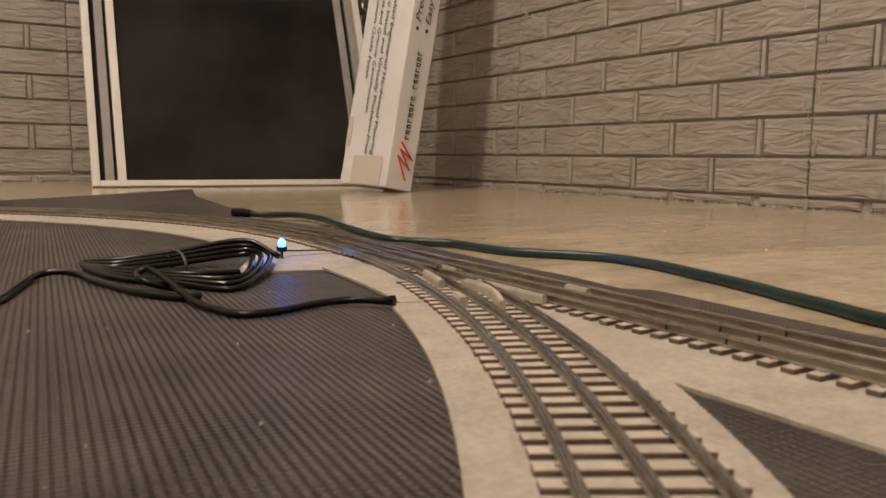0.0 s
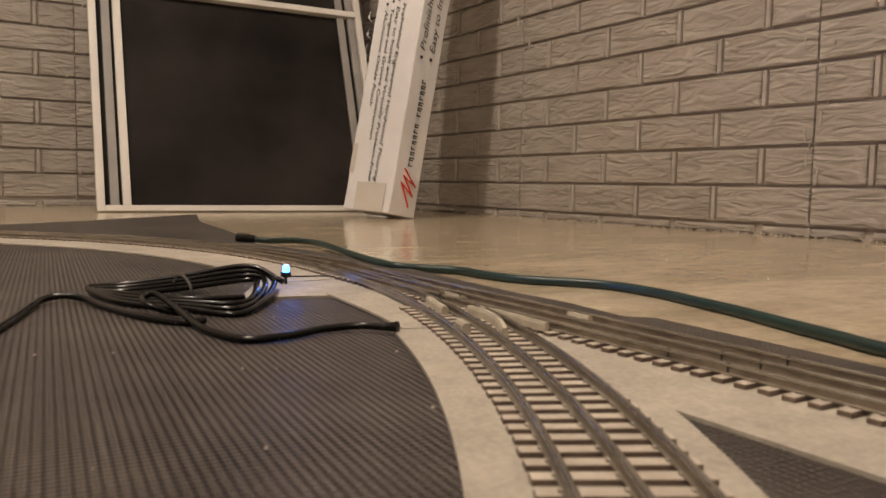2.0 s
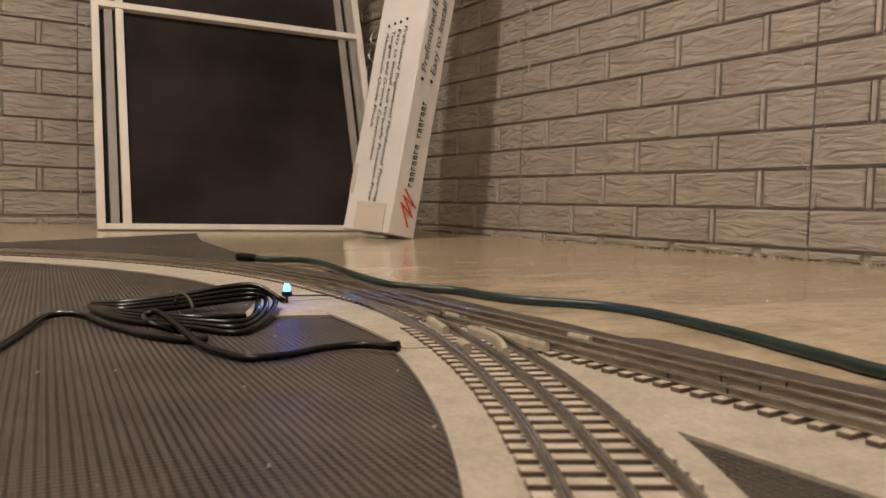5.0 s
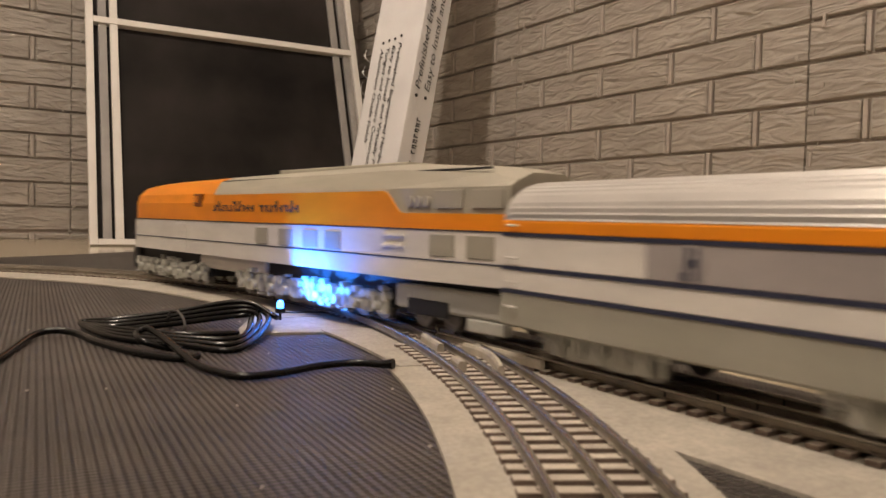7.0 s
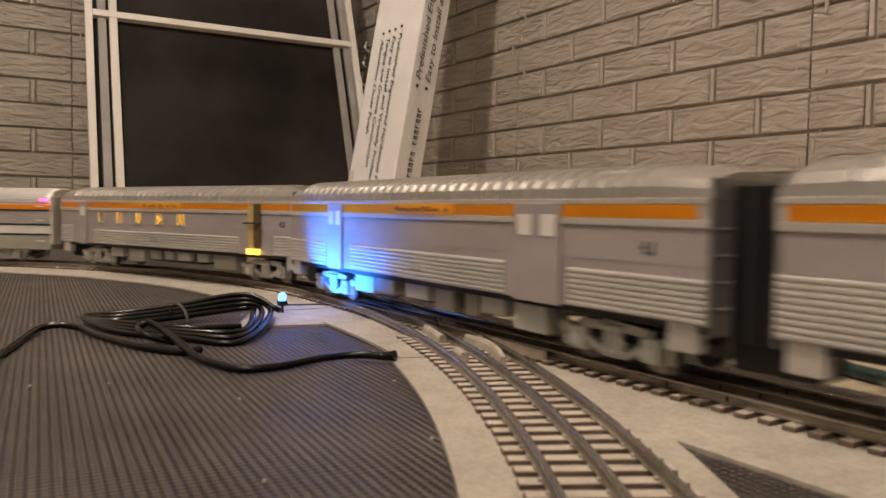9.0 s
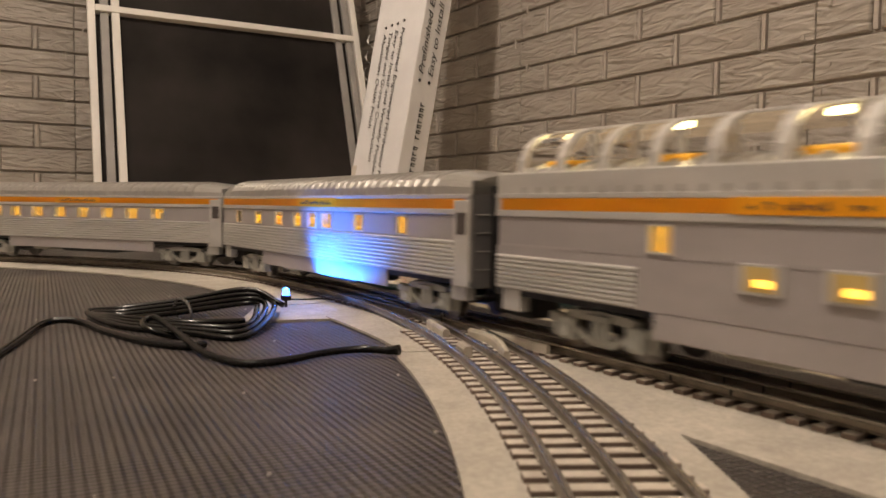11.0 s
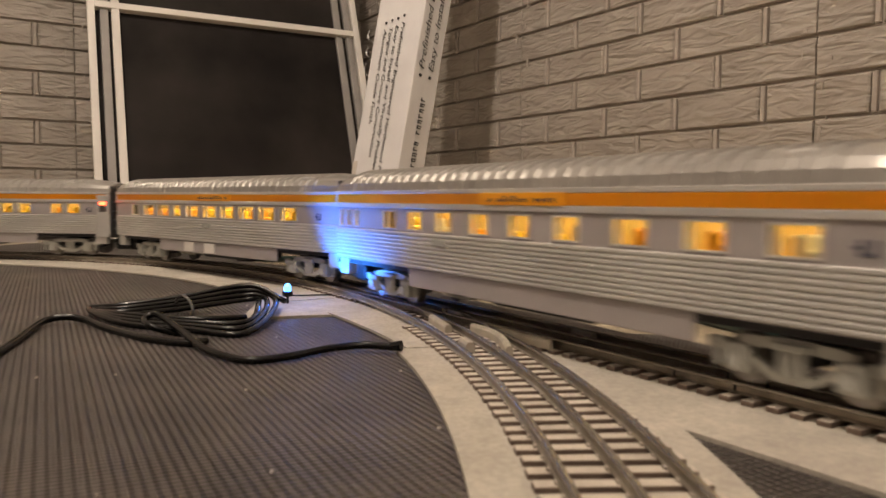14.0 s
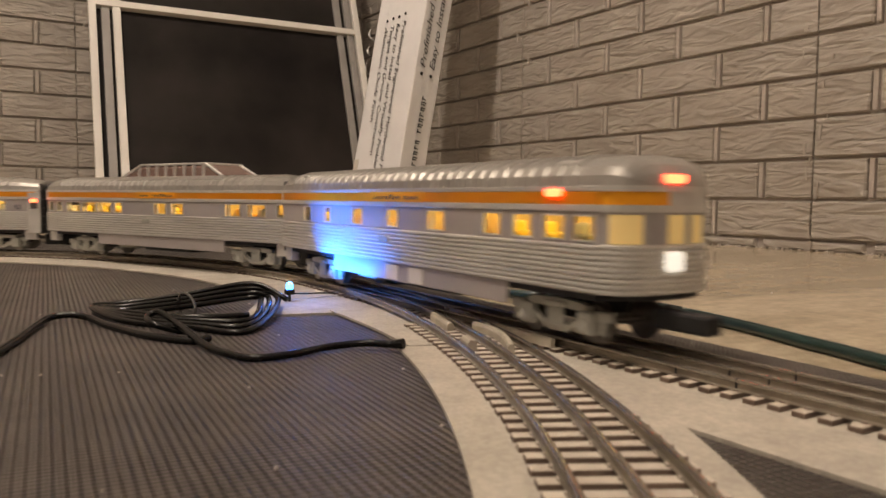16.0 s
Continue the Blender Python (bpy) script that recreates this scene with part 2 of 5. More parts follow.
def on_loop(s, off=0.0):
    """Point and heading of the loop s metres past the bend's start; off: outwards."""
    s %= LOOP
    r = RADIUS + off
    if s < HALF:
        a = s / RADIUS
        return Vector((BEND_X + r * math.cos(a), BEND_Y + r * math.sin(a), 0)), a + math.pi / 2
    s -= HALF
    if s < STRAIGHT:
        return Vector((BEND_X - r, BEND_Y - s, 0)), -math.pi / 2
    s -= STRAIGHT
    if s < HALF:
        a = math.pi + s / RADIUS
        return Vector((BEND_X + r * math.cos(a), BEND_Y - STRAIGHT + r * math.sin(a), 0)), a + math.pi / 2
    s -= HALF
    return Vector((BEND_X + r, BEND_Y - STRAIGHT + s, 0)), math.pi / 2


def on_branch(s, off=0.0):
    """The branch: the bend carried on towards the viewer; s runs from the bend's start."""
    a, r = -s / BRANCH_R, BRANCH_R + off - 0.008 * s
    return Vector((BRANCH_X + r * math.cos(a), BEND_Y + r * math.sin(a), 0)), a + math.pi / 2


MAT_Z, CARD_Z = 0.0045, 0.006
mat_outline = [(0.331, -3.2), (0.331, 0.1), (0.331, 0.17), (0.338, 0.300), (0.325, 0.314), (0.331, 0.37), (0.329, 0.43), (0.333, 0.51), (0.338, 0.61),
               (0.328, 0.77), (0.302, 0.905), (0.327, 1.01), (0.342, 1.133), (0.376, 1.42), (0.446, 1.707), (0.191, 1.48), (0.061, 1.385),
               (-0.1, 1.40), (-0.3, 1.60), (-0.65, 1.64), (-1.75, 1.6), (-1.75, -3.2)]
rubber_mat = part("rubber_mat", slab(mat_outline, 0.0, MAT_Z), RUBBER)
tagged(rubber_mat, "dark ribbed rubber mat lying on the floor", "mat")


def band(path, s0, s1, a0, a1, b0, b1, n=24):
    """Outline of a strip along the path, its edges at offsets that go from a0 to a1 and from b0 to b1."""
    one, two = [], []
    for i in range(n + 1):
        f = i / n
        s = s0 + (s1 - s0) * f
        one.append(path(s, a0 + (a1 - a0) * f)[0].xy)
        two.append(path(s, b0 + (b1 - b0) * f)[0].xy)
    return one + two[::-1]


def card(outline, z=MAT_Z):
    ob = part("roadbed_card", slab(outline, z, z + 0.0015), CARD)
    return tagged(ob, "strip of grey chipboard roadbed under the toy track", "cardboard", "roadbed strips")


card(band(on_branch, 0.135, 0.272, -0.050, -0.035, 0.028, 0.032, 8), MAT_Z + 0.0006)
card(band(on_branch, 0.273, 0.52, -0.0410, -0.0393, 0.0437, 0.0307), MAT_Z + 0.0004)
card(band(on_branch, 0.5202, 1.0, -0.0393, -0.0360, 0.0307, 0.036), MAT_Z + 0.0004)
card([(0.199, -0.9), (0.199, 0.166), (0.20, 0.33), (0.30, 0.33), (0.30, -0.9)])
card([(0.243, 0.44), (0.258, 0.53), (0.21, 0.549), (0.19, 0.552), (0.15, 0.47), (0.197, 0.455)], MAT_Z)
card(band(on_loop, -0.06, 1.4, -0.074, -0.088, 0.028, 0.028, 40), MAT_Z + 0.0005)


card(band(on_loop, 1.405, LOOP - 1.49, -0.03, -0.03, 0.03, 0.03, 80))


# rails and sleepers
RAIL_FOOT = [(-0.0013, 0.0), (0.0013, 0.0), (0.0013, 0.0004), (0.0004, 0.0008), (0.0004, 0.0030), (-0.0004, 0.0030), (-0.0004, 0.0008), (-0.0013, 0.0004)]
RAIL_HEAD = [(-0.0007, 0.0029), (0.0007, 0.0029), (0.0010, 0.0034), (0.0009, 0.0041), (0.0005, 0.0044), (0.0, 0.0045), (-0.0005, 0.0044), (-0.0009, 0.0041), (-0.0010, 0.0034)]
TIE_Z, GAUGE, PITCH = CARD_Z + 0.0022, 0.0159, 0.0098


def rail(path, s0, s1, off, parent, step=0.02):
    n = max(2, int(abs(s1 - s0) / step))
    line = [path(s0 + (s1 - s0) * i / n, off)[0] + Vector((0, 0, TIE_Z)) for i in range(n + 1)]
    bm = bmesh.new()
    sweep(bm, line, RAIL_FOOT)
    ob = part("rail", bm, RAIL_BASE, parent)
    bm = bmesh.new()
    sweep(bm, line, RAIL_HEAD)
    part("rail_head", bm, RAIL, ob, "worn bright rail head", smooth=True)


def tie_mesh():
    bm = box((-0.0026, -0.0232, 0), (0.0026, 0.0232, 0.0021), 0.0004)
    for y in (-0.0159, 0.0, 0.0159):
        add_box(bm, (-0.0011, y - 0.0018, 0.0020), (0.0011, y + 0.0018, 0.0027))
    me = bpy.data.meshes.new("tie")
    bm.normal_update()
    # up-facing faces take the lit tone, all others the shaded one
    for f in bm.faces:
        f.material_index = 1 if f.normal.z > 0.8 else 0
    bm.to_mesh(me)
    bm.free()
    me.materials.append(TIE)
    me.materials.append(TIE_TOP)
    return me


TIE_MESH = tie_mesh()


def lay_ties(path, s0, s1, parent, skip=None):
    for i in range(int((s1 - s0) / PITCH)):
        s = s0 + i * PITCH
        p, h = path(s)
        ob = new("tie", TIE_MESH)
        ob.parent = parent
        ob.matrix_basis = Matrix.Translation((p.x + random.uniform(-.0003, .0003), p.y, CARD_Z)) @ pose(0, 0, 0, 0, 0, math.degrees(h) + random.uniform(-.6, .6))


main_track = tagged(thing("toy_track"), "three-rail toy train track with close brown ties", "track", "toy track")
for off in (-GAUGE, 0, GAUGE):
    rail(on_loop, -STRAIGHT, 2 * HALF + STRAIGHT, off, main_track)
branch_track = tagged(thing("toy_track"), "three-rail curved branch track leaving the turnout", "track", "toy track")
for off in (-GAUGE, 0, GAUGE):
    rail(on_branch, 0.0, 1.0, off, branch_track)
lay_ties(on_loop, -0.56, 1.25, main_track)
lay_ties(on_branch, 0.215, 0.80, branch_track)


def rest_of_ties():
    bm = bmesh.new()
    s = 1.26
    while s < LOOP - 0.57:
        p, h = on_loop(s)
        add_box(bm, (-0.0021, -0.0235, 0), (0.0021, 0.0235, 0.0026), 0, Matrix.Translation((p.x, p.y, CARD_Z)) @ pose(0, 0, 0, 0, 0, math.degrees(h)))
        s += PITCH
    tagged(part("ties", bm, TIE, main_track), kind="stuff")


rest_of_ties()


BLACKENED = material("blackened_joint", (0.02, 0.018, 0.016), 0.6)
# turnout castings and rail joints
def casting(points, w, z0, z1, name="guard_piece", label="aged cream plastic turnout piece"):
    w, z1 = w * 0.75, z1 - 0.0014
    bm = bmesh.new()
    sweep(bm, smooth_line([(x, y, z0) for x, y in points], 5), [(-w, 0), (w, 0), (w, (z1 - z0) * 0.7), (w * 0.6, z1 - z0), (-w * 0.6, z1 - z0), (-w, (z1 - z0) * 0.7)])
    return part(name, bm, PLASTIC, branch_track, label)


casting([(0.237, 0.343), (0.235, 0.323), (0.227, 0.302), (0.214, 0.280)], 0.0022, CARD_Z + 0.002, 0.0144)
casting([(0.243, 0.340), (0.2435, 0.318), (0.243, 0.300), (0.2425, 0.284)], 0.0018, CARD_Z + 0.002, 0.0140)
casting([(0.236, 0.384), (0.230, 0.366), (0.224, 0.347)], 0.0026, CARD_Z + 0.002, 0.0140)
casting([(0.209, 0.311), (0.204, 0.297)], 0.0030, CARD_Z + 0.002, 0.0145)
casting([(0.256, 0.402), (0.254, 0.372)], 0.0016, CARD_Z + 0.002, 0.0140)
casting([(0.271, 0.300), (0.271, 0.284)], 0.0022, CARD_Z + 0.002, 0.0148)
for x, y in ((BEND_X + RADIUS - GAUGE, 0.213), (BEND_X + RADIUS - GAUGE, 0.184), (BEND_X + RADIUS, 0.199), (BEND_X + RADIUS, 0.181), (BEND_X + RADIUS + GAUGE, 0.180)):
    part("rail_joint", box((x - 0.0008, y - 0.0004, TIE_Z + 0.0008), (x + 0.0008, y + 0.0004, TIE_Z + 0.0046)), BLACKENED, main_track, "dark gap between rail lengths")
part("point_pin", box((0.2470, 0.387, TIE_Z), (0.2495, 0.390, 0.0150), 0.0006), RAIL, branch_track, "bright metal pin")
# ---------- storm window leaning on the north wall ----------
def storm_window():
    w, h = 0.739, 1.36
    ob = thing("storm_window", Matrix.Translation((0.279, 1.95, 0.0)) @ pose(0, 0, 0, 0, 0, -4.3) @ pose(0, 0, 0, -20.0))
    def bar(name, x0, x1, z0, z1, y0, y1, mat, label=""):
        part(name, box((x0, y0, z0), (x1, y1, z1), 0.0015), mat, ob, label)
    bar("stile", 0, 0.018, 0, h, -0.012, 0.012, WHITE_METAL, "white enamelled outer stile")
    bar("stile", w - 0.018, w, 0, h, -0.012, 0.012, WHITE_METAL, "white enamelled outer stile")
    bar("bottom_rail", 0.018, w - 0.018, 0, 0.015, -0.0115, 0.0115, WHITE_METAL)
    bar("crossbar", 0.018, w - 0.018, 0.598, 0.616, -0.0118, 0.008, WHITE_METAL)
    bar("crossbar", 0.018, w - 0.018, h - 0.02, h, -0.0115, 0.0115, WHITE_METAL)
    bar("channel", 0.030, 0.050, 0.015, h - 0.02, -0.004, 0.010, GREY_METAL, "grey metal track channel")
    bar("channel", w - 0.040, w - 0.022, 0.015, h - 0.02, -0.004, 0.010, GREY_METAL, "grey metal track channel")
    bar("channel", w - 0.072, w - 0.052, 0.015, h - 0.02, -0.002, 0.008, GREY_METAL, "grey metal track channel")
    bar("inner_stile", 0.057, 0.076, 0.015, 0.598, -0.010, 0.008, WHITE_METAL)
    bar("inner_stile", 0.057, 0.076, 0.616, h - 0.02, -0.010, 0.008, WHITE_METAL)
    bar("screen_mesh", 0.016, w - 0.016, 0.013, h - 0.015, 0.0085, 0.0095, MESH, "dark fine insect mesh")
    return tagged(ob, "white framed storm window with dark mesh leaning on the brick wall", "window frame")


storm_window()


# ---------- flooring carton leaning in the corner ----------
def lettering(name, text, size, m, mat, parent, shear=0.0, spacing=1.0, length=None):
    cu = bpy.data.curves.new(name, "FONT")
    cu.body, cu.size, cu.shear, cu.space_character, cu.extrude = text, size, shear, spacing, 0.0001
    tmp = new(name, cu)
    bpy.context.view_layer.update()
    me = bpy.data.meshes.new_from_object(tmp.evaluated_get(bpy.context.evaluated_depsgraph_get()))
    bpy.data.objects.remove(tmp)
    if length:
        xs = [v.co.x for v in me.vertices]
        me.transform(Matrix.Diagonal((length / (max(xs) - min(xs)), 1, 1, 1)))
    me.materials.clear()
    me.materials.append(mat)
    ob = new(name, me)
    ob.parent = parent
    ob.matrix_basis = m
    return ob


def flooring_carton():
    axis, side, far = Vector((0.1819, 0.0088, 0.9833)), Vector((0.9582, 0.2231, -0.1793)), Vector((-0.221, 0.9747, 0.0321))
    m = Matrix((side, far, axis)).transposed().to_4x4()
    m.translation = (0.797, 1.475, 0.0135)
    ob = thing("flooring_carton", m)
    bm = box((0, 0, 0), (0.078, 0.16, 1.72), 0.003)
    bmesh.ops.subdivide_edges(bm, edges=[e for e in bm.edges if e.calc_length() > 1], cuts=40)
    for v in bm.verts:
        k = noise.noise(v.co * 9) * 0.0016
        v.co.x += k
        v.co.y += noise.noise(v.co * 7 + Vector((5, 2, 1))) * 0.0016
        if v.co.z < 0.02:
            v.co.x += 0.004 * noise.noise(v.co * 30)
    part("box", bm, CARTON, ob, "scuffed white cardboard")
    for i, (text, off, z0, z1) in enumerate((("Prefinished Engineered Hardwood Flooring", 0.053, 0.479, 0.068), ("Easy to Install and Virtually Problem-Free", 0.073, 0.474, 0.072),
                                             ("Tongue and Groove Construction", 0.093, 0.472, 0.168), ("Aluminum Oxide Finish", 0.113, 0.468, 0.243))):
        t = Matrix(((0, 0, -1, -0.0022), (0, -1, 0, off + 0.012), (-1, 0, 0, z0), (0, 0, 0, 1)))
        lettering("lettering", text, 0.0160, t, INK, ob, 0.25, 1.0, z0 - z1)
        bm = bmesh.new()
        add_cyl(bm, (-0.0022, off + 0.008, z0 + 0.014), (-0.0016, off + 0.008, z0 + 0.014), 0.0035, 12)
        part("bullet", bm, INK, ob)
    for text, off, z0 in (("Prefinished Engineered", 0.026, 0.368), ("Easy to Install and Virtually", 0.055, 0.370)):
        t = Matrix(((0, -1, 0, off), (0, 0, -1, -0.0022), (1, 0, 0, z0), (0, 0, 0, 1)))
        lettering("lettering", text, 0.023, t, INK, ob, 0.25, 1.0, 0.30 if "Pre" in text else 0.34)
        bm = bmesh.new()
        add_cyl(bm, (off - 0.007, -0.0022, z0 - 0.013), (off - 0.007, -0.0016, z0 - 0.013), 0.0042, 12)
        part("bullet", bm, INK, ob)
    # the maker's name as plain bars
    bm = bmesh.new()
    z = 0.112
    for k in range(16):
        if k != 8:
            add_box(bm, (0.033, -0.0022, z), (0.036, -0.0016, z + 0.0085))
            add_box(bm, (0.036, -0.0022, z + 0.001), (0.045, -0.0016, z + 0.0035))
            if k % 3:
                add_box(bm, (0.036, -0.0022, z + 0.006), (0.047, -0.0016, z + 0.0085))
        z += 0.0125
    part("maker_mark", bm, INK, ob, "black bars of the maker's name")
    bm = bmesh.new()
    zig = [(0.050, 0.026), (0.022, 0.072), (0.058, 0.050), (0.026, 0.088), (0.062, 0.072), (0.026, 0.104)]
    for (ax, az), (bx, bz) in zip(zig, zig[1:]):
        d = Vector((bx - ax, 0, bz - az))
        add_box(bm, (-0.0040, -0.0004, -0.004), (0.0040, 0.0004, d.length + 0.002), 0,
                Matrix.Translation((ax, -0.0022, az)) @ d.to_track_quat("Z", "Y").to_matrix().to_4x4() @ pose(0, 0, 0))
    part("red_emblem", bm, RED, ob, "red zigzag emblem")
    part("tape", box((-0.0024, 0.02, 0.002), (-0.0018, 0.12, 0.066)), TAPE, ob, "yellowed packing tape")
    part("tape", box((-0.0023, 0.142, 0.086), (-0.0018, 0.157, 0.155)), TAPE, ob, "clear tape strip")
    # torn card curls on the far edge
    bm = bmesh.new()
    for z, k in ((0.44, 0.012), (0.40, 0.008), (0.36, 0.006)):
        sweep(bm, smooth_line([(0.0, 0.16, z), (-0.006, 0.163 + k, z + 0.012), (-0.004, 0.16 + k * 1.3, z + 0.03)], 4), [(-0.003, 0), (0.003, 0), (0.003, 0.0006), (-0.003, 0.0006)])
    part("torn_flap", bm, CARTON, ob)
    return tagged(ob, "scuffed white flooring carton with printed lines leaning in the corner", "box")


flooring_carton()


# ---------- cords ----------
def cord(points, r, n=8, sides=10):
    bm = bmesh.new()
    sweep(bm, smooth_line(points, n), ring(r, sides))
    return bm


green = thing("green_cord")
part("cord", cord([(0.303, 0.905, 0.0090), (0.317, 0.886, 0.0080), (0.355, 0.888, 0.0070), (0.360, 0.823, 0.0067), (0.334, 0.684, 0.0067), (0.326, 0.600, 0.0062), (0.347, 0.579, 0.0045), (0.370, 0.556, 0.0038),
                   (0.374, 0.514, 0.0038), (0.383, 0.480, 0.0038), (0.405, 0.451, 0.0038), (0.422, 0.420, 0.0038), (0.423, 0.376, 0.0038), (0.413, 0.328, 0.0038), (0.403, 0.288, 0.0038),
                   (0.390, 0.249, 0.0038), (0.381, 0.218, 0.0038), (0.372, 0.189, 0.0038), (0.366, 0.12, 0.0038), (0.39, 0.0, 0.0038), (0.43, -0.3, 0.0038)], 0.0037), GREEN_CABLE, green, smooth=True)
bm = bmesh.new()
add_cyl(bm, (0.292, 0.925, 0.0095), (0.301, 0.908, 0.0092), 0.0056, 14)
add_cyl(bm, (0.301, 0.908, 0.0092), (0.306, 0.900, 0.0090), 0.0056, 14, 0.0042)
part("plug", bm, CABLE, green, "black plug at the cord's end")
tagged(green, "dark green round cord lying across the floor", "cord")

power = thing("power_cable")
coil = []
for k in range(4):
    # one turn: right end, far side rising, left end, near side on the mat
    coil += [(0.184 - 0.007 * k, 0.486 - 0.0027 * k, 0.012), (0.168, 0.510 - 0.0007 * k, 0.021 - 0.003 * k), (0.125 - 0.0013 * k, 0.517 - 0.0043 * k, 0.015 - 0.002 * k),
             (0.088 - 0.0016 * k, 0.524 - 0.0083 * k, 0.011 - 0.001 * k), (0.071 + 0.002 * k, 0.535 - 0.0067 * k, 0.0085), (0.081 + 0.001 * k, 0.477 + 0.005 * k, 0.0066 + 0.001 * k),
             (0.108 + 0.0016 * k, 0.437 + 0.006 * k, 0.0066 + 0.001 * k), (0.133 + 0.0043 * k, 0.410 + 0.013 * k, 0.0066 + 0.0008 * k)]
part("coil", cord(coil, 0.0019, 5), CABLE, power, smooth=True)
part("lead", cord([(-0.03, 0.36, 0.0066), (0.006, 0.396, 0.0066), (0.021, 0.434, 0.0066), (0.040, 0.496, 0.0075), (0.053, 0.503, 0.0090), (0.064, 0.493, 0.0075), (0.070, 0.465, 0.0066), (0.083, 0.419, 0.0066),
                   (0.098, 0.395, 0.0066), (0.108, 0.398, 0.0066)], 0.0021), CABLE, power, smooth=True)
part("lead", cord([(0.105, 0.419, 0.0068), (0.096, 0.421, 0.0085), (0.086, 0.425, 0.0120), (0.086, 0.439, 0.0140), (0.092, 0.438, 0.0160), (0.097, 0.415, 0.0120), (0.100, 0.375, 0.0075), (0.105, 0.353, 0.0066),
                   (0.112, 0.339, 0.0066), (0.130, 0.338, 0.0068), (0.151, 0.344, 0.0072), (0.169, 0.340, 0.0080), (0.178, 0.328, 0.0084)], 0.0019), CABLE, power, smooth=True)
bm = bmesh.new()
add_cyl(bm, (0.1775, 0.3285, 0.0084), (0.1815, 0.3235, 0.0092), 0.0019, 10, 0.0027)
part("cut_end", bm, CABLE, power, "flared cut end of the cable")
bm = bmesh.new()
loop = [Vector((0.1195, 0.490 + 0.021 * math.cos(a), 0.0118 + 0.0072 * math.sin(a))) for a in [2 * math.pi * i / 20 for i in range(21)]]
for p, q in zip(loop, loop[1:]):
    add_cyl(bm, p, q, 0.0009, 8)
part("twist_tie", bm, material("clear_twist_tie", (0.10, 0.095, 0.09), 0.2), power, "shiny wire tie round the coil", smooth=True)
tagged(power, "coiled thin black power cable lying on the rubber mat", "cable")

diode = thing("blue_diode_lamp")
lx, ly, lz = LED
part("socket", box((lx - 0.0030, ly - 0.0030, lz - 0.0056), (lx + 0.0030, ly + 0.0030, lz - 0.0018), 0.0006), CABLE, diode, "small black socket")
bm = bmesh.new()
add_cyl(bm, (lx, ly, lz - 0.0019), (lx, ly, lz + 0.0012), 0.0025, 14)
bmesh.ops.create_uvsphere(bm, u_segments=14, v_segments=8, radius=0.0025, matrix=Matrix.Translation((lx, ly, lz + 0.0012)))
part("bulb", bm, glow(material("blue_diode", (0.3, 0.5, 1.0), 0.3), (0.03, 0.20, 1.0), 14), diode, "glowing blue diode")
part("stem", box((lx - 0.0008, ly - 0.0008, CARD_Z - 0.0014), (lx + 0.0008, ly + 0.0008, lz - 0.005)), CABLE, diode)
part("lead", cord([(lx + 0.002, ly, lz - 0.005), (0.212, 0.520, 0.0105), (0.226, 0.528, 0.0092), (0.240, 0.533, CARD_Z + 0.0018)], 0.0006, 4, 6), CABLE, diode)
tagged(diode, "tiny glowing blue diode in a black socket beside the track", "lamp")


# ---------- faux brick relief on the two near walls ----------
BRICK_L, COURSE, FIRST = 0.194, 0.0677, 0.0187
GAP_U, GAP_Z, PROUD = 0.0125, 0.0036, 0.009


def brick_shape(length, height, left=1.0, right=1.0, seed=0):
    """A brick face: sloping ends, flat front, rough outline. u along, y out of the wall towards -y, z up."""
    rnd = random.Random(seed)
    j = lambda k: rnd.uniform(-k, k)
    us = (-length / 2 + GAP_U * 0.5 * left, length / 2 - GAP_U * 0.5 * right)
    zs = (GAP_Z * 0.4, height - GAP_Z * 0.6)
    verts, faces = [], []
    for depth, du, dz0, dz1 in ((0.0, 0.0, 0.0, 0.0), (-PROUD * 0.7, 0.0022, 0.0006, 0.0020), (-PROUD, 0.0048, 0.0022, 0.0045)):
        loop = []
        for f in (0, 0.33, 0.67, 1):
            loop.append((us[0] + du * left + (us[1] - us[0] - du * (left + right)) * f + j(0.0005), depth + j(0.0004), zs[0] + dz0 + j(0.0005)))
        for f in (1, 0.67, 0.33, 0):
            loop.append((us[0] + du * left + (us[1] - us[0] - du * (left + right)) * f + j(0.0005), depth + j(0.0004), zs[1] - dz1 + j(0.0005)))
        verts += loop
    for r in (0, 8):
        for k in range(8):
            faces.append((r + k, r + (k + 1) % 8, r + 8 + (k + 1) % 8, r + 8 + k))
    faces += [(16, 17, 22, 23), (17, 18, 21, 22), (18, 19, 20, 21)]
    return verts, faces


def brick_mesh(*args):
    v, f = brick_shape(*args)
    me = bpy.data.meshes.new("brick")
    me.from_pydata(v, [], f)
    me.materials.append(BRICK)
    return me


FULL = [brick_mesh(BRICK_L, COURSE, 1, 1, k) for k in range(5)]
HALF_L = [brick_mesh(BRICK_L / 2, COURSE, 1, 0.12, 10 + k) for k in range(3)]
HALF_R = [brick_mesh(BRICK_L / 2, COURSE, 0.12, 1, 20 + k) for k in range(3)]
TIGHT_L = [brick_mesh(BRICK_L, COURSE, 0.2, 1, 40 + k) for k in range(3)]
TIGHT_R = [brick_mesh(BRICK_L, COURSE, 1, 0.2, 50 + k) for k in range(3)]
LOW = [brick_mesh(BRICK_L, FIRST, 1, 1, 30 + k) for k in range(3)]


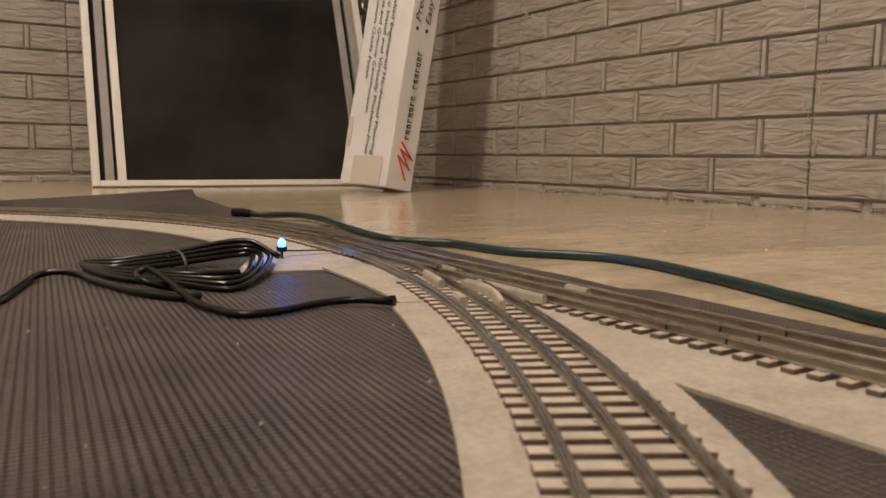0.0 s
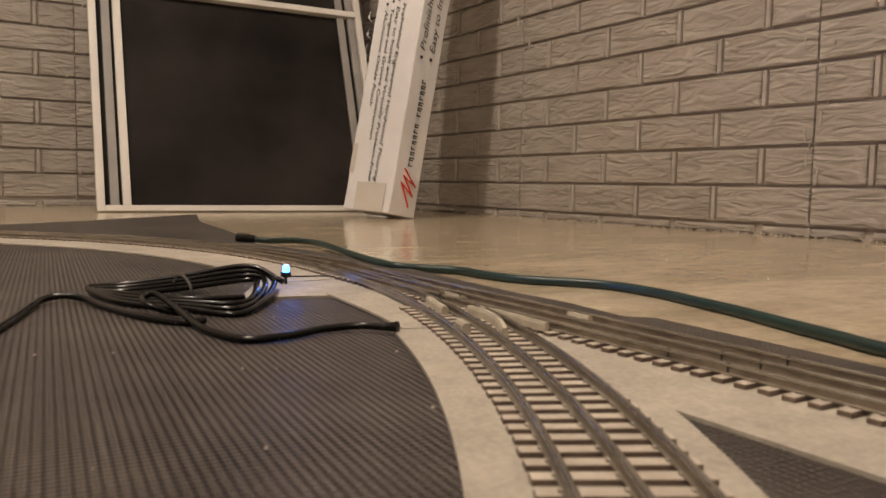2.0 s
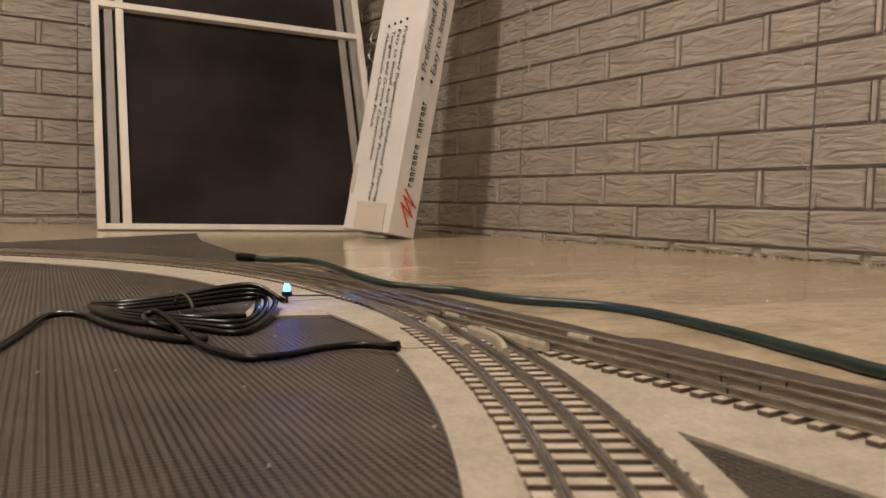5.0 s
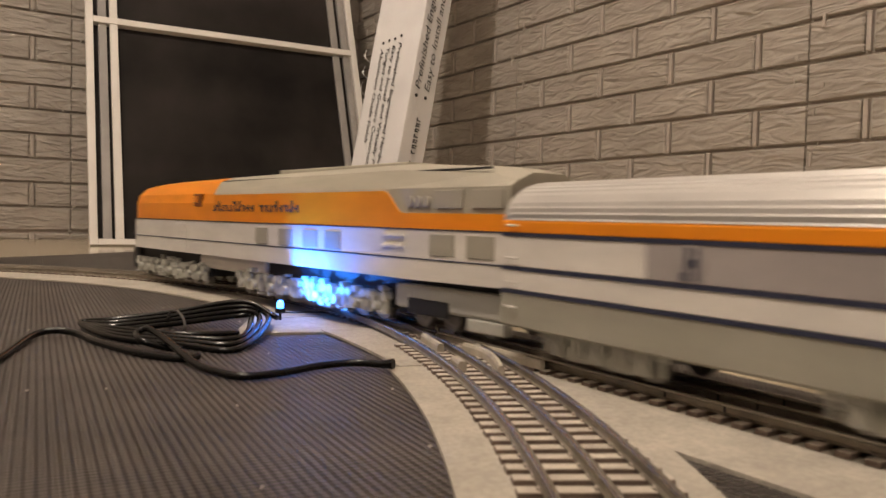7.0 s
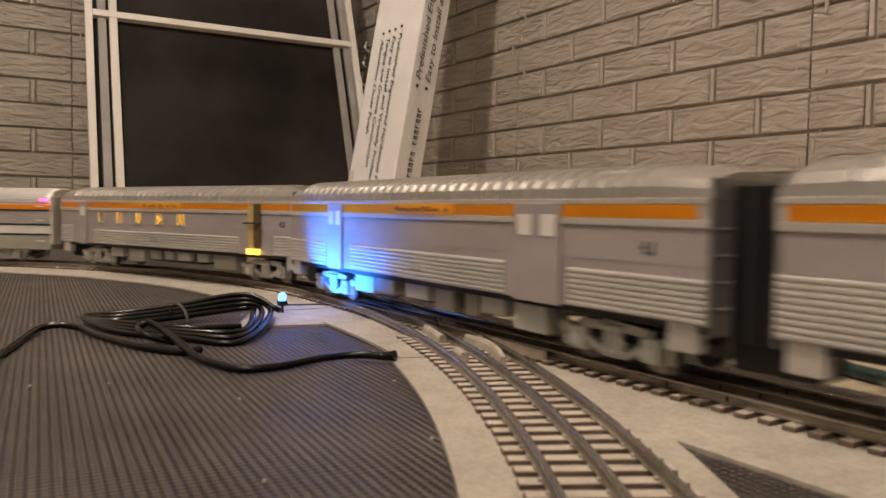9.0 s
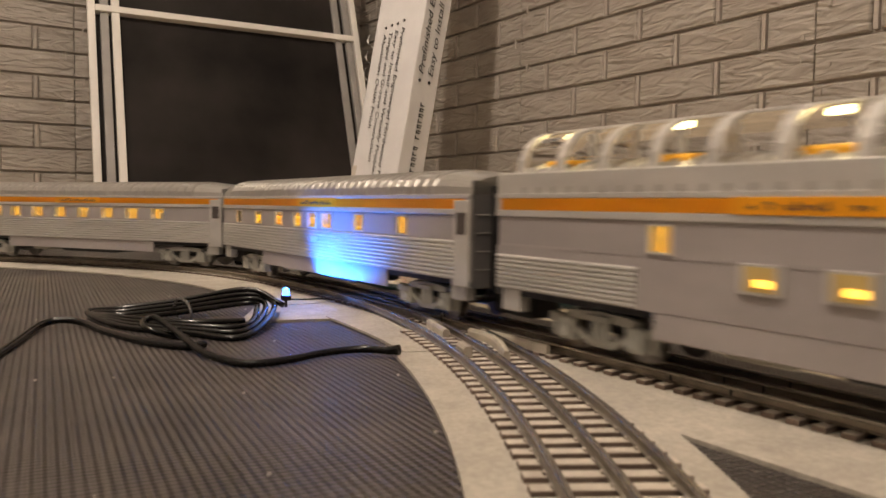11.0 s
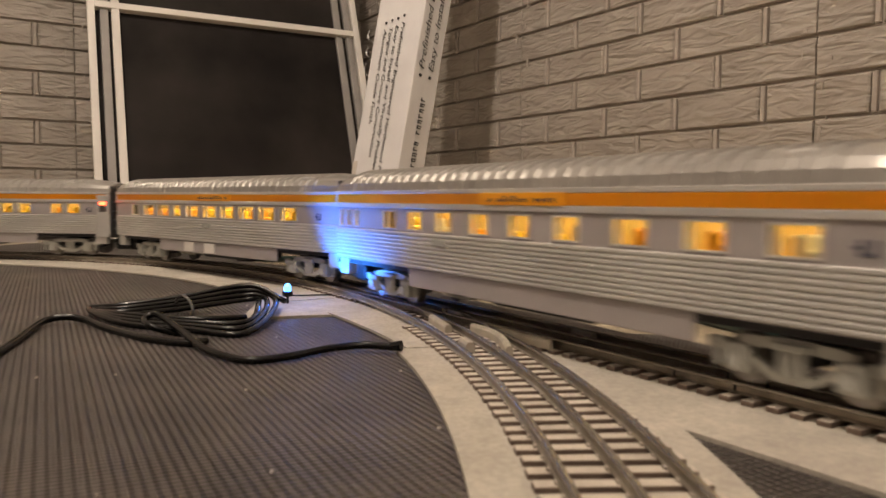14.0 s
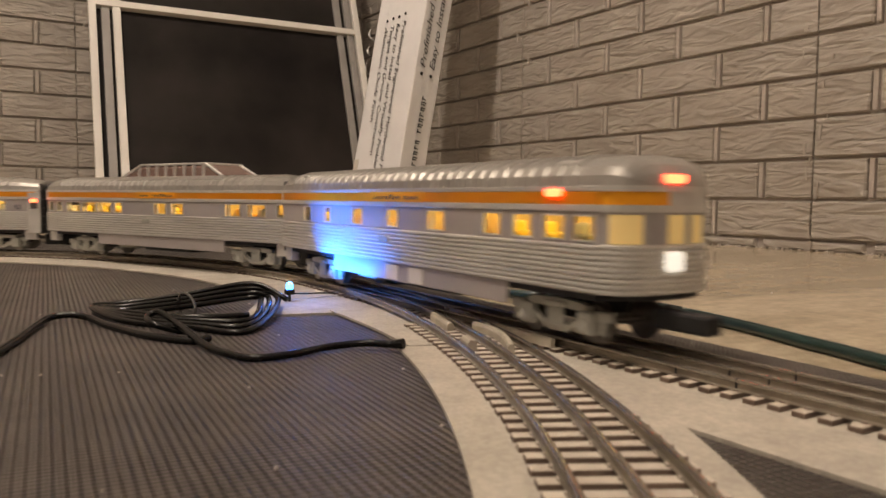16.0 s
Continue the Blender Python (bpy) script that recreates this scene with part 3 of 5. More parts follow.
def brick_wall(wall, clip, frame_m, u_lo, u_hi, rows, first):
    """Bricks of one wall; u runs along it from the seam, half bricks meet at every fourth."""
    rest_v, rest_f = [], []
    for m in range(-1, 34):
        odd = m % 2
        k = math.floor(clip[0] / (BRICK_L / 2))
        k -= (k - odd) % 2
        end = clip[1]
        while k * BRICK_L / 2 < end:
            z = first + m * COURSE if m >= 0 else 0.0
            pieces = [(k + 1, FULL if m >= 0 else LOW)]
            if odd and (k + 1) % 8 == 0 and m >= 0:
                pieces = [(k + 0.5, HALF_L), (k + 1.5, HALF_R)]
            elif not odd and m >= 0 and k % 8 == 0:
                pieces = [(k + 1, TIGHT_L)]
            elif not odd and m >= 0 and (k + 2) % 8 == 0:
                pieces = [(k + 1, TIGHT_R)]
            for c, kinds in pieces:
                me = kinds[random.randrange(len(kinds))]
                u = c * BRICK_L / 2
                if not clip[0] - 0.04 < u < clip[1] + 0.04:
                    continue
                at = frame_m @ Matrix.Translation((u, random.uniform(0, 0.0012), z)) @ pose(0, 0, 0, 0, random.uniform(-.25, .25), 0)
                if m < rows and u_lo - 0.02 < u < u_hi + 0.1:
                    ob = new("brick", me)
                    ob.parent = wall
                    ob.matrix_basis = at
                elif z < HIGH - COURSE:
                    n = len(rest_v)
                    rest_v += [at @ v.co for v in me.vertices]
                    rest_f += [[n + i for i in p.vertices] for p in me.polygons]
            k += 2
    tagged(raw("bricks", rest_v, rest_f, BRICK, wall), kind="stuff")
    bm = bmesh.new()
    for m in range(0, 16):
        k = math.ceil(clip[0] / (BRICK_L / 2))
        while k * BRICK_L / 2 < clip[1]:
            if k % 2 == m % 2 and k % 8:
                u, z = k * BRICK_L / 2, first + m * COURSE
                add_box(bm, (u - 0.0040, -PROUD * 0.93, z + GAP_Z * 0.5), (u + 0.0040, 0.001, z + COURSE - GAP_Z), 0.0014, frame_m)
            k += 1
    tagged(part("upright_joints", bm, MORTAR, wall), kind="stuff")


brick_wall(wall_east, (-0.87, 4.36), Matrix.Translation((WALL_X, 1.5206, 0)) @ pose(0, 0, 0, 0, 0, -90), -0.80, 1.10, 12, FIRST)
brick_wall(wall_north, (-2.54, 0.86), Matrix.Translation((0.296, WALL_Y, 0)), -0.50, 0.80, 12, FIRST + 0.0058)


def seam_line(wall, at, height):
    """Ragged open joint between two panels."""
    bm = bmesh.new()
    rnd = random.Random(5)
    z = 0.0
    while z < height:
        h = rnd.uniform(0.006, 0.03)
        if rnd.random() < 0.75:
            w = rnd.uniform(0.001, 0.004)
            add_box(bm, (-w, -PROUD - rnd.uniform(-0.001, 0.0022), z), (w * rnd.uniform(0.2, 1), 0, z + h * 0.8), 0, at @ pose(0, 0, 0, 0, rnd.uniform(-6, 6), 0))
        z += h
    part("seam_filler", bm, MORTAR, wall, "ragged seam between wall panels")


for y in (1.5206, 0.7446, 2.2966):
    seam_line(wall_east, Matrix.Translation((WALL_X, y, 0)) @ pose(0, 0, 0, 0, 0, -90), 1.0)
seam_line(wall_north, Matrix.Translation((0.296, WALL_Y, 0)), 1.0)


def crumbs(name, lo, hi, count, size, mat, seed, z=0.0):
    rnd = random.Random(seed)
    bm = bmesh.new()
    for _ in range(count):
        s = size * rnd.uniform(0.4, 1.4)
        p = [rnd.uniform(a, b) for a, b in zip(lo, hi)]
        made = bmesh.ops.create_icosphere(bm, subdivisions=1, radius=s)["verts"]
        bmesh.ops.transform(bm, verts=made, matrix=Matrix.Translation((p[0], p[1], z + s * 0.3)) @ pose(0, 0, 0, rnd.uniform(0, 360), rnd.uniform(0, 360), 0) @ Matrix.Diagonal((1, 0.7, 0.6, 1)))
    return part(name, bm, mat)


DUST = material("pale_dust", (0.5, 0.46, 0.4), 0.9)
tagged(crumbs("wall_foot_rubble", (WALL_X - 0.022, 0.45), (WALL_X - 0.002, 1.75), 520, 0.0026, MORTAR, 3), "crumbled filler along the foot of the wall", "rubble", kind="stuff")
tagged(crumbs("wall_foot_rubble", (-0.1, WALL_Y - 0.02), (0.4, WALL_Y - 0.002), 160, 0.0026, MORTAR, 4), "crumbled filler along the foot of the wall", "rubble", kind="stuff")
tagged(crumbs("lint_specks", (-0.1, 0.08), (0.18, 0.9), 90, 0.0007, DUST, 7, MAT_Z), "pale lint and grit specks on the mat", "dust", kind="stuff")
tagged(crumbs("lint_specks", (0.4, 0.3), (1.15, 1.9), 40, 0.0012, DUST, 8), "pale grit specks on the floor", "dust", kind="stuff")
# ---------- the toy train ----------
def coach_paint(name, colour, rough, metal):
    m = material(name, colour, rough, metal)
    d = [c * 0.88 for c in colour]
    e = [min(1, c * 1.08) for c in colour]
    mottle(m, d, e, 60, 6, (0.3, 1, 1), shift=True)
    relief(m, 220, 0.05, 0.0004)
    return m


SILVER = coach_paint("silver_paint", (0.73, 0.71, 0.68), 0.32, 0.45)
ROOF_SILVER = coach_paint("silver_roof_paint", (0.50, 0.48, 0.45), 0.28, 0.65)
# End walls: the shade between coupled cars is put into this dark grey.
END_GREY = coach_paint("shaded_end_wall", (0.20, 0.19, 0.19), 0.5, 0.1)
SILVER_FLAT = coach_paint("grey_window_band", (0.42, 0.385, 0.375), 0.45, 0.1)
ORANGE = coach_paint("orange_paint", (0.95, 0.39, 0.012), 0.34, 0.0)
DEEP_ORANGE = coach_paint("deep_orange_paint", (0.94, 0.30, 0.011), 0.34, 0.0)
CREAM = coach_paint("off_white_paint", (0.80, 0.765, 0.71), 0.42, 0.0)
GREY_GREEN = coach_paint("grey_green_paint", (0.37, 0.355, 0.295), 0.5, 0.0)
ROOF_GREY = coach_paint("warm_grey_roof", (0.43, 0.40, 0.325), 0.5, 0.0)
TRUCK = coach_paint("light_grey_casting", (0.50, 0.50, 0.46), 0.5, 0.1)
BLACK = coach_paint("matt_black_plastic", (0.014, 0.014, 0.015), 0.6, 0.0)
BLUE_INK = material("dark_blue_print", (0.03, 0.035, 0.07), 0.5)
STEEL = material("wheel_steel", (0.30, 0.29, 0.27), 0.3, 0.9)
mottle(STEEL, (0.2, 0.19, 0.17), (0.36, 0.34, 0.32), 200, 4)
INSIDE = coach_paint("warm_cabin_lining", (0.62, 0.45, 0.16), 0.7, 0.0)
SEAT = coach_paint("orange_seat_plastic", (0.90, 0.46, 0.03), 0.5, 0.0)
SEAT_Y = coach_paint("yellow_seat_plastic", (0.95, 0.70, 0.06), 0.5, 0.0)
CURTAIN = coach_paint("pale_curtain", (0.75, 0.70, 0.58), 0.8, 0.0)
STRIP = glow(material("cabin_light_strip", (1, 0.8, 0.4), 0.5), (1.0, 0.80, 0.34), 11)
RED_LIGHT = glow(material("red_marker", (0.9, 0.05, 0.03), 0.4), (1.0, 0.06, 0.02), 14)
PINK_LIGHT = glow(material("pink_marker", (0.9, 0.05, 0.2), 0.4), (1.0, 0.05, 0.22), 6)
WHITE_LIGHT = glow(material("tail_lamp", (1, 0.95, 0.85), 0.4), (1.0, 0.92, 0.78), 0.8)
AMBER_LIGHT = glow(material("amber_glow", (1, 0.6, 0.1), 0.4), (1.0, 0.50, 0.06), 3.0)


def glass_material():
    m = material("clear_pane", (1, 1, 1), 0.04)
    b = m.node_tree.nodes["Principled BSDF"]
    b.inputs["Transmission Weight"].default_value = 1.0
    b.inputs["IOR"].default_value = 1.12
    return m


GLASS = glass_material()
HW = 0.031
TAIL = 0.024
TAIL_DEPTH = 0.015
BLUNT = 0.82
Z_LOW, Z_SILL, Z_HEAD, Z_BELT, Z_TOP, Z_EAVE, Z_ROOF = 0.0385, 0.0602, 0.0748, 0.0780, 0.0838, 0.0858, 0.1003


def loft(bm, stations):
    """Closed profiles, each at its own x, skinned and capped."""
    rings = [[bm.verts.new((x, y, z)) for y, z in prof] for x, prof in stations]
    n = len(rings[0])
    for a, b in zip(rings, rings[1:]):
        for k in range(n):
            bm.faces.new((a[k], a[(k + 1) % n], b[(k + 1) % n], b[k]))
    bm.faces.new(rings[0][::-1])
    bm.faces.new(rings[-1])
    bmesh.ops.recalc_face_normals(bm, faces=bm.faces)


def arch(hw, z0, z1, n=10, p=0.62):
    """Round-shouldered roof section."""
    pts = []
    for k in range(n + 1):
        a = math.pi * k / n
        c, s = math.cos(a), math.sin(a)
        pts.append((math.copysign(abs(c) ** p, c) * hw, z0 + (z1 - z0) * s ** 0.9))
    return pts


def roof_mesh(L, rear_round=False, rib=0.0105):
    bm = bmesh.new()
    st = []
    x0, x1 = -L / 2, L / 2
    if rear_round:
        for part_d in (0.015, 0.055, 0.14, 0.29, 0.46, 0.68, 0.91):
            d = TAIL * part_d
            w = (1 - (1 - d / TAIL) ** (2 / BLUNT)) ** (BLUNT / 2)
            st.append((x0 + TAIL - (TAIL - d) * TAIL_DEPTH / TAIL, arch(HW * w, Z_EAVE, Z_ROOF - 0.012 * (1 - d / TAIL) ** 3)))
        x0 += 0.004
    else:
        st.append((x0, arch(HW * 0.97, Z_EAVE, Z_ROOF - 0.0035)))
    st.append((x0 + 0.024, arch(HW, Z_EAVE, Z_ROOF)))
    x = x0 + 0.030
    while x < x1 - 0.030:
        st.append((x, arch(HW, Z_EAVE, Z_ROOF)))
        st.append((x + rib * 0.62, arch(HW, Z_EAVE, Z_ROOF)))
        st.append((x + rib * 0.70, arch(HW + 0.0009, Z_EAVE, Z_ROOF + 0.0013)))
        st.append((x + rib * 0.92, arch(HW + 0.0009, Z_EAVE, Z_ROOF + 0.0013)))
        x += rib
    st.append((x1 - 0.024, arch(HW, Z_EAVE, Z_ROOF)))
    st.append((x1 - 0.006, arch(HW * 0.99, Z_EAVE, Z_ROOF - 0.001)))
    st.append((x1, arch(HW * 0.97, Z_EAVE, Z_ROOF - 0.0035)))
    loft(bm, st)
    return bm


def ribs(x0, x1, z0, z1, y, count, side=1, depth=0.0009):
    """A fluted metal panel."""
    prof = []
    h = (z1 - z0) / count
    for k in range(count):
        z = z0 + k * h
        prof += [(0, z), (depth, z + h * 0.22), (depth, z + h * 0.62), (0, z + h * 0.86)]
    prof.append((0, z1))
    bm = bmesh.new()
    a = [bm.verts.new((x0, side * (y + d), z)) for d, z in prof]
    b = [bm.verts.new((x1, side * (y + d), z)) for d, z in prof]
    c = [bm.verts.new((x0, side * (y - 0.0012), z)) for d, z in prof]
    e = [bm.verts.new((x1, side * (y - 0.0012), z)) for d, z in prof]
    n = len(prof)
    for k in range(n - 1):
        bm.faces.new((a[k], a[k + 1], b[k + 1], b[k]))
        bm.faces.new((c[k], e[k], e[k + 1], c[k + 1]))
        bm.faces.new((a[k], c[k], c[k + 1], a[k + 1]))
        bm.faces.new((b[k], b[k + 1], e[k + 1], e[k]))
    bm.faces.new((a[0], b[0], e[0], c[0]))
    bm.faces.new((a[-1], c[-1], e[-1], b[-1]))
    bmesh.ops.recalc_face_normals(bm, faces=bm.faces)
    return bm


def wheel_mesh(r):
    bm = bmesh.new()
    add_cyl(bm, (0, -0.0025, 0), (0, 0.0015, 0), r, 20)
    add_cyl(bm, (0, -0.0035, 0), (0, -0.0025, 0), r * 1.1, 20)
    add_cyl(bm, (0, 0.0015, 0), (0, 0.0022, 0), r * 0.55, 14, r * 0.4)
    me = bpy.data.meshes.new("wheel")
    bm.to_mesh(me)
    bm.free()
    me.materials.append(STEEL)
    return me


WHEEL = wheel_mesh(0.0092)
SMALL_WHEEL = wheel_mesh(0.0078)


def frame_mesh(length, axles, r):
    """Cast side frame: top bar dipping between the boxes, springs, journal boxes."""
    bm = bmesh.new()
    y0, y1 = 0.0195, 0.0235
    zc = RAIL_TOP + r
    n = len(axles)
    for x in axles:
        add_box(bm, (x - 0.0048, y0, zc - 0.0048), (x + 0.0048, y1 + 0.0022, zc + 0.0058), 0.0012)
        add_cyl(bm, (x, y1 + 0.002, zc), (x, y1 + 0.0034, zc), 0.0030, 10)
    for a, b in zip(axles, axles[1:]):
        m = (a + b) / 2
        sweep(bm, [Vector((a, (y0 + y1) / 2, zc + 0.006)), Vector((a + 0.004, (y0 + y1) / 2, zc + 0.007)), Vector((m, (y0 + y1) / 2, zc + 0.008)), Vector((b - 0.004, (y0 + y1) / 2, zc + 0.007)), Vector((b, (y0 + y1) / 2, zc + 0.006))],
              [(-0.002, -0.0018), (0.002, -0.0018), (0.002, 0.0022), (-0.002, 0.0022)])
        sweep(bm, [Vector((a + 0.004, (y0 + y1) / 2, zc + 0.001)), Vector((m - 0.006, (y0 + y1) / 2, zc - 0.0045)), Vector((m + 0.006, (y0 + y1) / 2, zc - 0.0045)), Vector((b - 0.004, (y0 + y1) / 2, zc + 0.001))],
              [(-0.0018, -0.0014), (0.0018, -0.0014), (0.0018, 0.0014), (-0.0018, 0.0014)])
        for d in (-0.0038, 0.0, 0.0038):
            add_cyl(bm, (m + d, y1, zc - 0.0035), (m + d, y1, zc + 0.0062), 0.0016, 8)
        add_box(bm, (m - 0.007, y0 - 0.001, zc + 0.0058), (m + 0.007, y1 + 0.0025, zc + 0.0085), 0.0006)
    for x in (axles[0] - 0.010, axles[-1] + 0.010):
        add_box(bm, (x - 0.004, y0, zc + 0.002), (x + 0.004, y1, zc + 0.0066), 0.0008)
        add_cyl(bm, (x, y1 - 0.001, zc - 0.004), (x, y1 - 0.001, zc + 0.004), 0.0014, 8)
    me = bpy.data.meshes.new("side_frame")
    bm.to_mesh(me)
    bm.free()
    me.materials.append(TRUCK)
    return me


FOUR_WHEEL = frame_mesh(0.05, (-0.021, 0.021), 0.0092)
SIX_WHEEL = frame_mesh(0.07, (-0.026, 0.0, 0.026), 0.0078)


def truck(car, x, six=False):
    """A truck with its side frames, wheels and axles."""
    axles, frame_me, wheel_me, r = ((-0.026, 0.0, 0.026), SIX_WHEEL, SMALL_WHEEL, 0.0078) if six else ((-0.021, 0.021), FOUR_WHEEL, WHEEL, 0.0092)
    bolster = part("truck", box((x - 0.008, -0.0195, RAIL_TOP + 0.010), (x + 0.008, 0.0195, Z_LOW - 0.004), 0.001), BLACK, car)
    for k in (0, 1):
        f = new("side_frame", frame_me)
        f.parent, f.matrix_basis = bolster, Matrix.Translation((x, 0, 0)) @ pose(0, 0, 0, 0, 0, 180 * k)
    for a in axles:
        for k in (0, 1):
            w = new("wheel", wheel_me)
            w.parent, w.matrix_basis = bolster, Matrix.Translation((x + a, 0.0172 * (1 - 2 * k), RAIL_TOP + r)) @ pose(0, 0, 0, 0, 0, 180 * k)
        bm = bmesh.new()
        add_cyl(bm, (x + a, -0.016, RAIL_TOP + r), (x + a, 0.016, RAIL_TOP + r), 0.0016, 8)
        part("axle", bm, STEEL, bolster)


def bars(x0, x1, z0, z1, y, count, seed=1):
    """Plain bars in place of lettering; they read towards the rear."""
    rnd = random.Random(seed)
    bm = bmesh.new()
    w = (x1 - x0) / count
    for k in range(count):
        if rnd.random() < 0.12:
            continue
        x = x0 + k * w
        h = (z1 - z0) * (1.0 if rnd.random() < 0.3 else 0.62)
        add_box(bm, (x, y, z0), (x + w * 0.35, y + 0.0003, z0 + h))
        zz = z0 + h * rnd.choice((0.0, 0.4, 0.75))
        add_box(bm, (x + w * 0.35, y, zz), (x + w * 0.75, y + 0.0003, zz + h * 0.25))
    return bm


def fix(u, L):
    """From metres behind the car's front joint to the car's own x."""
    return min(L / 2 - 0.002, 0.213 - u)


def side_opening_band(car, xs, z0, z1, L, mat, x_rear):
    """The window band: strips above and below the openings and a pier between each two; openings as (x, width, z0, z1)."""
    edge = L / 2 - 0.003
    low, top = (xs[0][2], xs[0][3]) if xs else (z0 + 0.001, z1 - 0.001)
    part("sill_strip", box((x_rear, HW - 0.0014, z0), (edge, HW, low)), mat, car)
    part("head_strip", box((x_rear, HW - 0.0014, top), (edge, HW, z1)), mat, car)
    cur = x_rear
    for x, w, a, b in sorted(xs) + [(edge + 0.005, 0.01, 0, 0)]:
        if x - w / 2 > cur:
            part("window_pier", box((cur, HW - 0.0014, low), (x - w / 2, HW, top)), mat, car)
        cur = x + w / 2


def window(car, x, w, z0, z1, seat=None, curtain=True, dark=False):
    bm = bmesh.new()
    t = 0.0008
    for lo, hi in (((x - w / 2, z0), (x - w / 2 + t, z1)), ((x + w / 2 - t, z0), (x + w / 2, z1)), ((x - w / 2 + t, z0), (x + w / 2 - t, z0 + t)), ((x - w / 2 + t, z1 - t), (x + w / 2 - t, z1))):
        add_box(bm, (lo[0], HW - 0.0016, lo[1]), (hi[0], HW + 0.0006, hi[1]))
    frame_ob = part("window", bm, SILVER, car)
    pane = part("pane", box((x - w / 2 + t, HW - 0.0012, z0 + t), (x + w / 2 - t, HW - 0.0007, z1 - t)), GLASS, frame_ob)
    pane.visible_shadow = False
    if seat:
        bm = box((x - w * 0.40, 0.006, Z_SILL - 0.004), (x + w * 0.34, 0.020, Z_SILL + 0.0035), 0.0012)
        add_box(bm, (x + w * 0.12, 0.006, Z_SILL - 0.004), (x + w * 0.40, 0.021, z1 - 0.0045), 0.0014)
        part("seat", bm, seat, car)
    if curtain and w > 0.013:
        for e in (-1, 1):
            part("curtain", box((x + e * w * 0.44 - w * 0.06, HW - 0.004, z0), (x + e * w * 0.44 + w * 0.06, HW - 0.0028, z1), 0.0004), CURTAIN, frame_ob)


def car_shell(L, label, fluted=(), openings=(), dome=None, rear_round=False, lit=True, board=(0.19, 0.255), skirts=True):
    car = thing("passenger_car")
    half = L / 2
    x_rear = -half + (TAIL if rear_round else 0.0)
    part("roof", roof_mesh(L, rear_round), ROOF_SILVER, car, "ribbed silver roof", smooth=False)
    for bit in (half - 0.040, -half + 0.052):
        bm = box((bit - 0.006, 0.016, Z_ROOF - 0.006), (bit + 0.006, 0.0262, Z_ROOF - 0.0022), 0.0012)
        part("roof_vent", bm, SILVER, car)
    # lower flutes, only where the side is fluted
    for a, b, z1, n in fluted:
        xa, xb = max(fix(b, L), x_rear), min(fix(a, L), half - 0.001)
        part("fluted_panel", ribs(xa, xb, Z_LOW + 0.0005, z1, HW, n), SILVER, car, "fluted silver side panel")
    part("lower_side", box((x_rear, HW - 0.0016, Z_LOW), (half - 0.001, HW - 0.0002, Z_SILL)), SILVER_FLAT, car)
    part("far_side", box((x_rear, -HW, Z_LOW), (half - 0.001, -HW + 0.0014, Z_EAVE)), SILVER, car)
    # belt, stripe, eave
    part("belt_rail", box((x_rear, HW - 0.0014, Z_HEAD), (half - 0.001, HW + 0.0008, Z_BELT), 0.0004), SILVER, car)
    bm = box((x_rear + (0.0002 if rear_round else 0.005), HW - 0.0012, Z_BELT), (half - 0.005, HW + 0.0002, Z_TOP))
    for k in range(4):
        z = Z_BELT + (k + 0.5) * (Z_TOP - Z_BELT) / 4
        add_box(bm, (x_rear + (0.0002 if rear_round else 0.005), HW, z - 0.00035), (half - 0.005, HW + 0.0008, z + 0.00035))
    part("letter_board", bm, ORANGE, car, "orange stripe along the side")
    part("end_post", box((half - 0.005, HW - 0.0014, Z_BELT), (half - 0.001, HW + 0.0004, Z_TOP)), SILVER, car)
    if not rear_round:
        part("end_post", box((x_rear, HW - 0.0014, Z_BELT), (x_rear + 0.005, HW + 0.0004, Z_TOP)), SILVER, car)
    part("eave_rail", box((x_rear, HW - 0.0014, Z_TOP), (half - 0.001, HW + 0.0009, Z_EAVE + 0.0004), 0.0003), SILVER, car)
    if board:
        xa, xb = fix(board[1], L), fix(board[0], L)
        plate = part("name_board", box((xa, HW, Z_BELT - 0.0002), (xb, HW + 0.0013, Z_TOP + 0.0002), 0.0002), ORANGE, car, "orange name board")
        part("lettering", bars(xa + 0.006, xb - 0.006, Z_BELT + 0.0016, Z_TOP - 0.0014, HW + 0.0013, 13, len(openings)), BLUE_INK, plate)
    side_opening_band(car, [(fix(u, L), w, a, b) for u, w, a, b in openings], Z_SILL, Z_HEAD, L, SILVER_FLAT, x_rear)
    # ends
    for e in ((1,) if rear_round else (1, -1)):
        x = e * half
        bm = box((x - 0.0008 * e - 0.0008, -HW + 0.0014, Z_LOW - 0.004), (x - 0.0008 * e + 0.0008, HW - 0.0016, Z_EAVE + 0.008), 0.0006)
        endw = part("end_wall", bm, END_GREY, car)
        bm = bmesh.new()
        for k in range(9):
            d = x + e * (0.0010 + 0.0013 * k)
            g = 0.0006 * (k % 2)
            add_box(bm, (d - 0.0006, -0.0165 - g, Z_LOW - 0.006), (d + 0.0006, 0.0165 + g, Z_EAVE + 0.005))
        part("diaphragm", bm, BLACK, endw, "black folded gangway bellows")
        bm = bmesh.new()
        for z in (0.045, 0.055, 0.065, 0.075):
            add_cyl(bm, (x + e * 0.001, 0.018, z), (x + e * 0.001, 0.027, z), 0.0004, 6)
        part("grab_iron", bm, TRUCK, endw)
        part("coupler", box((x - 0.009 + e * 0.004, -0.010, 0.0205), (x + 0.009 + e * 0.004, 0.010, 0.0335), 0.002), BLACK, car)
        part("step", box((x - e * 0.012 - 0.007, HW - 0.008, 0.0275), (x - e * 0.012 + 0.007, HW - 0.001, Z_LOW + 0.0002), 0.0008), SILVER, car)
    # underside
    part("floor_pan", box((x_rear + 0.002, -HW + 0.0015, Z_LOW - 0.003), (half - 0.002, HW - 0.0018, Z_LOW + 0.0012)), BLACK, car)
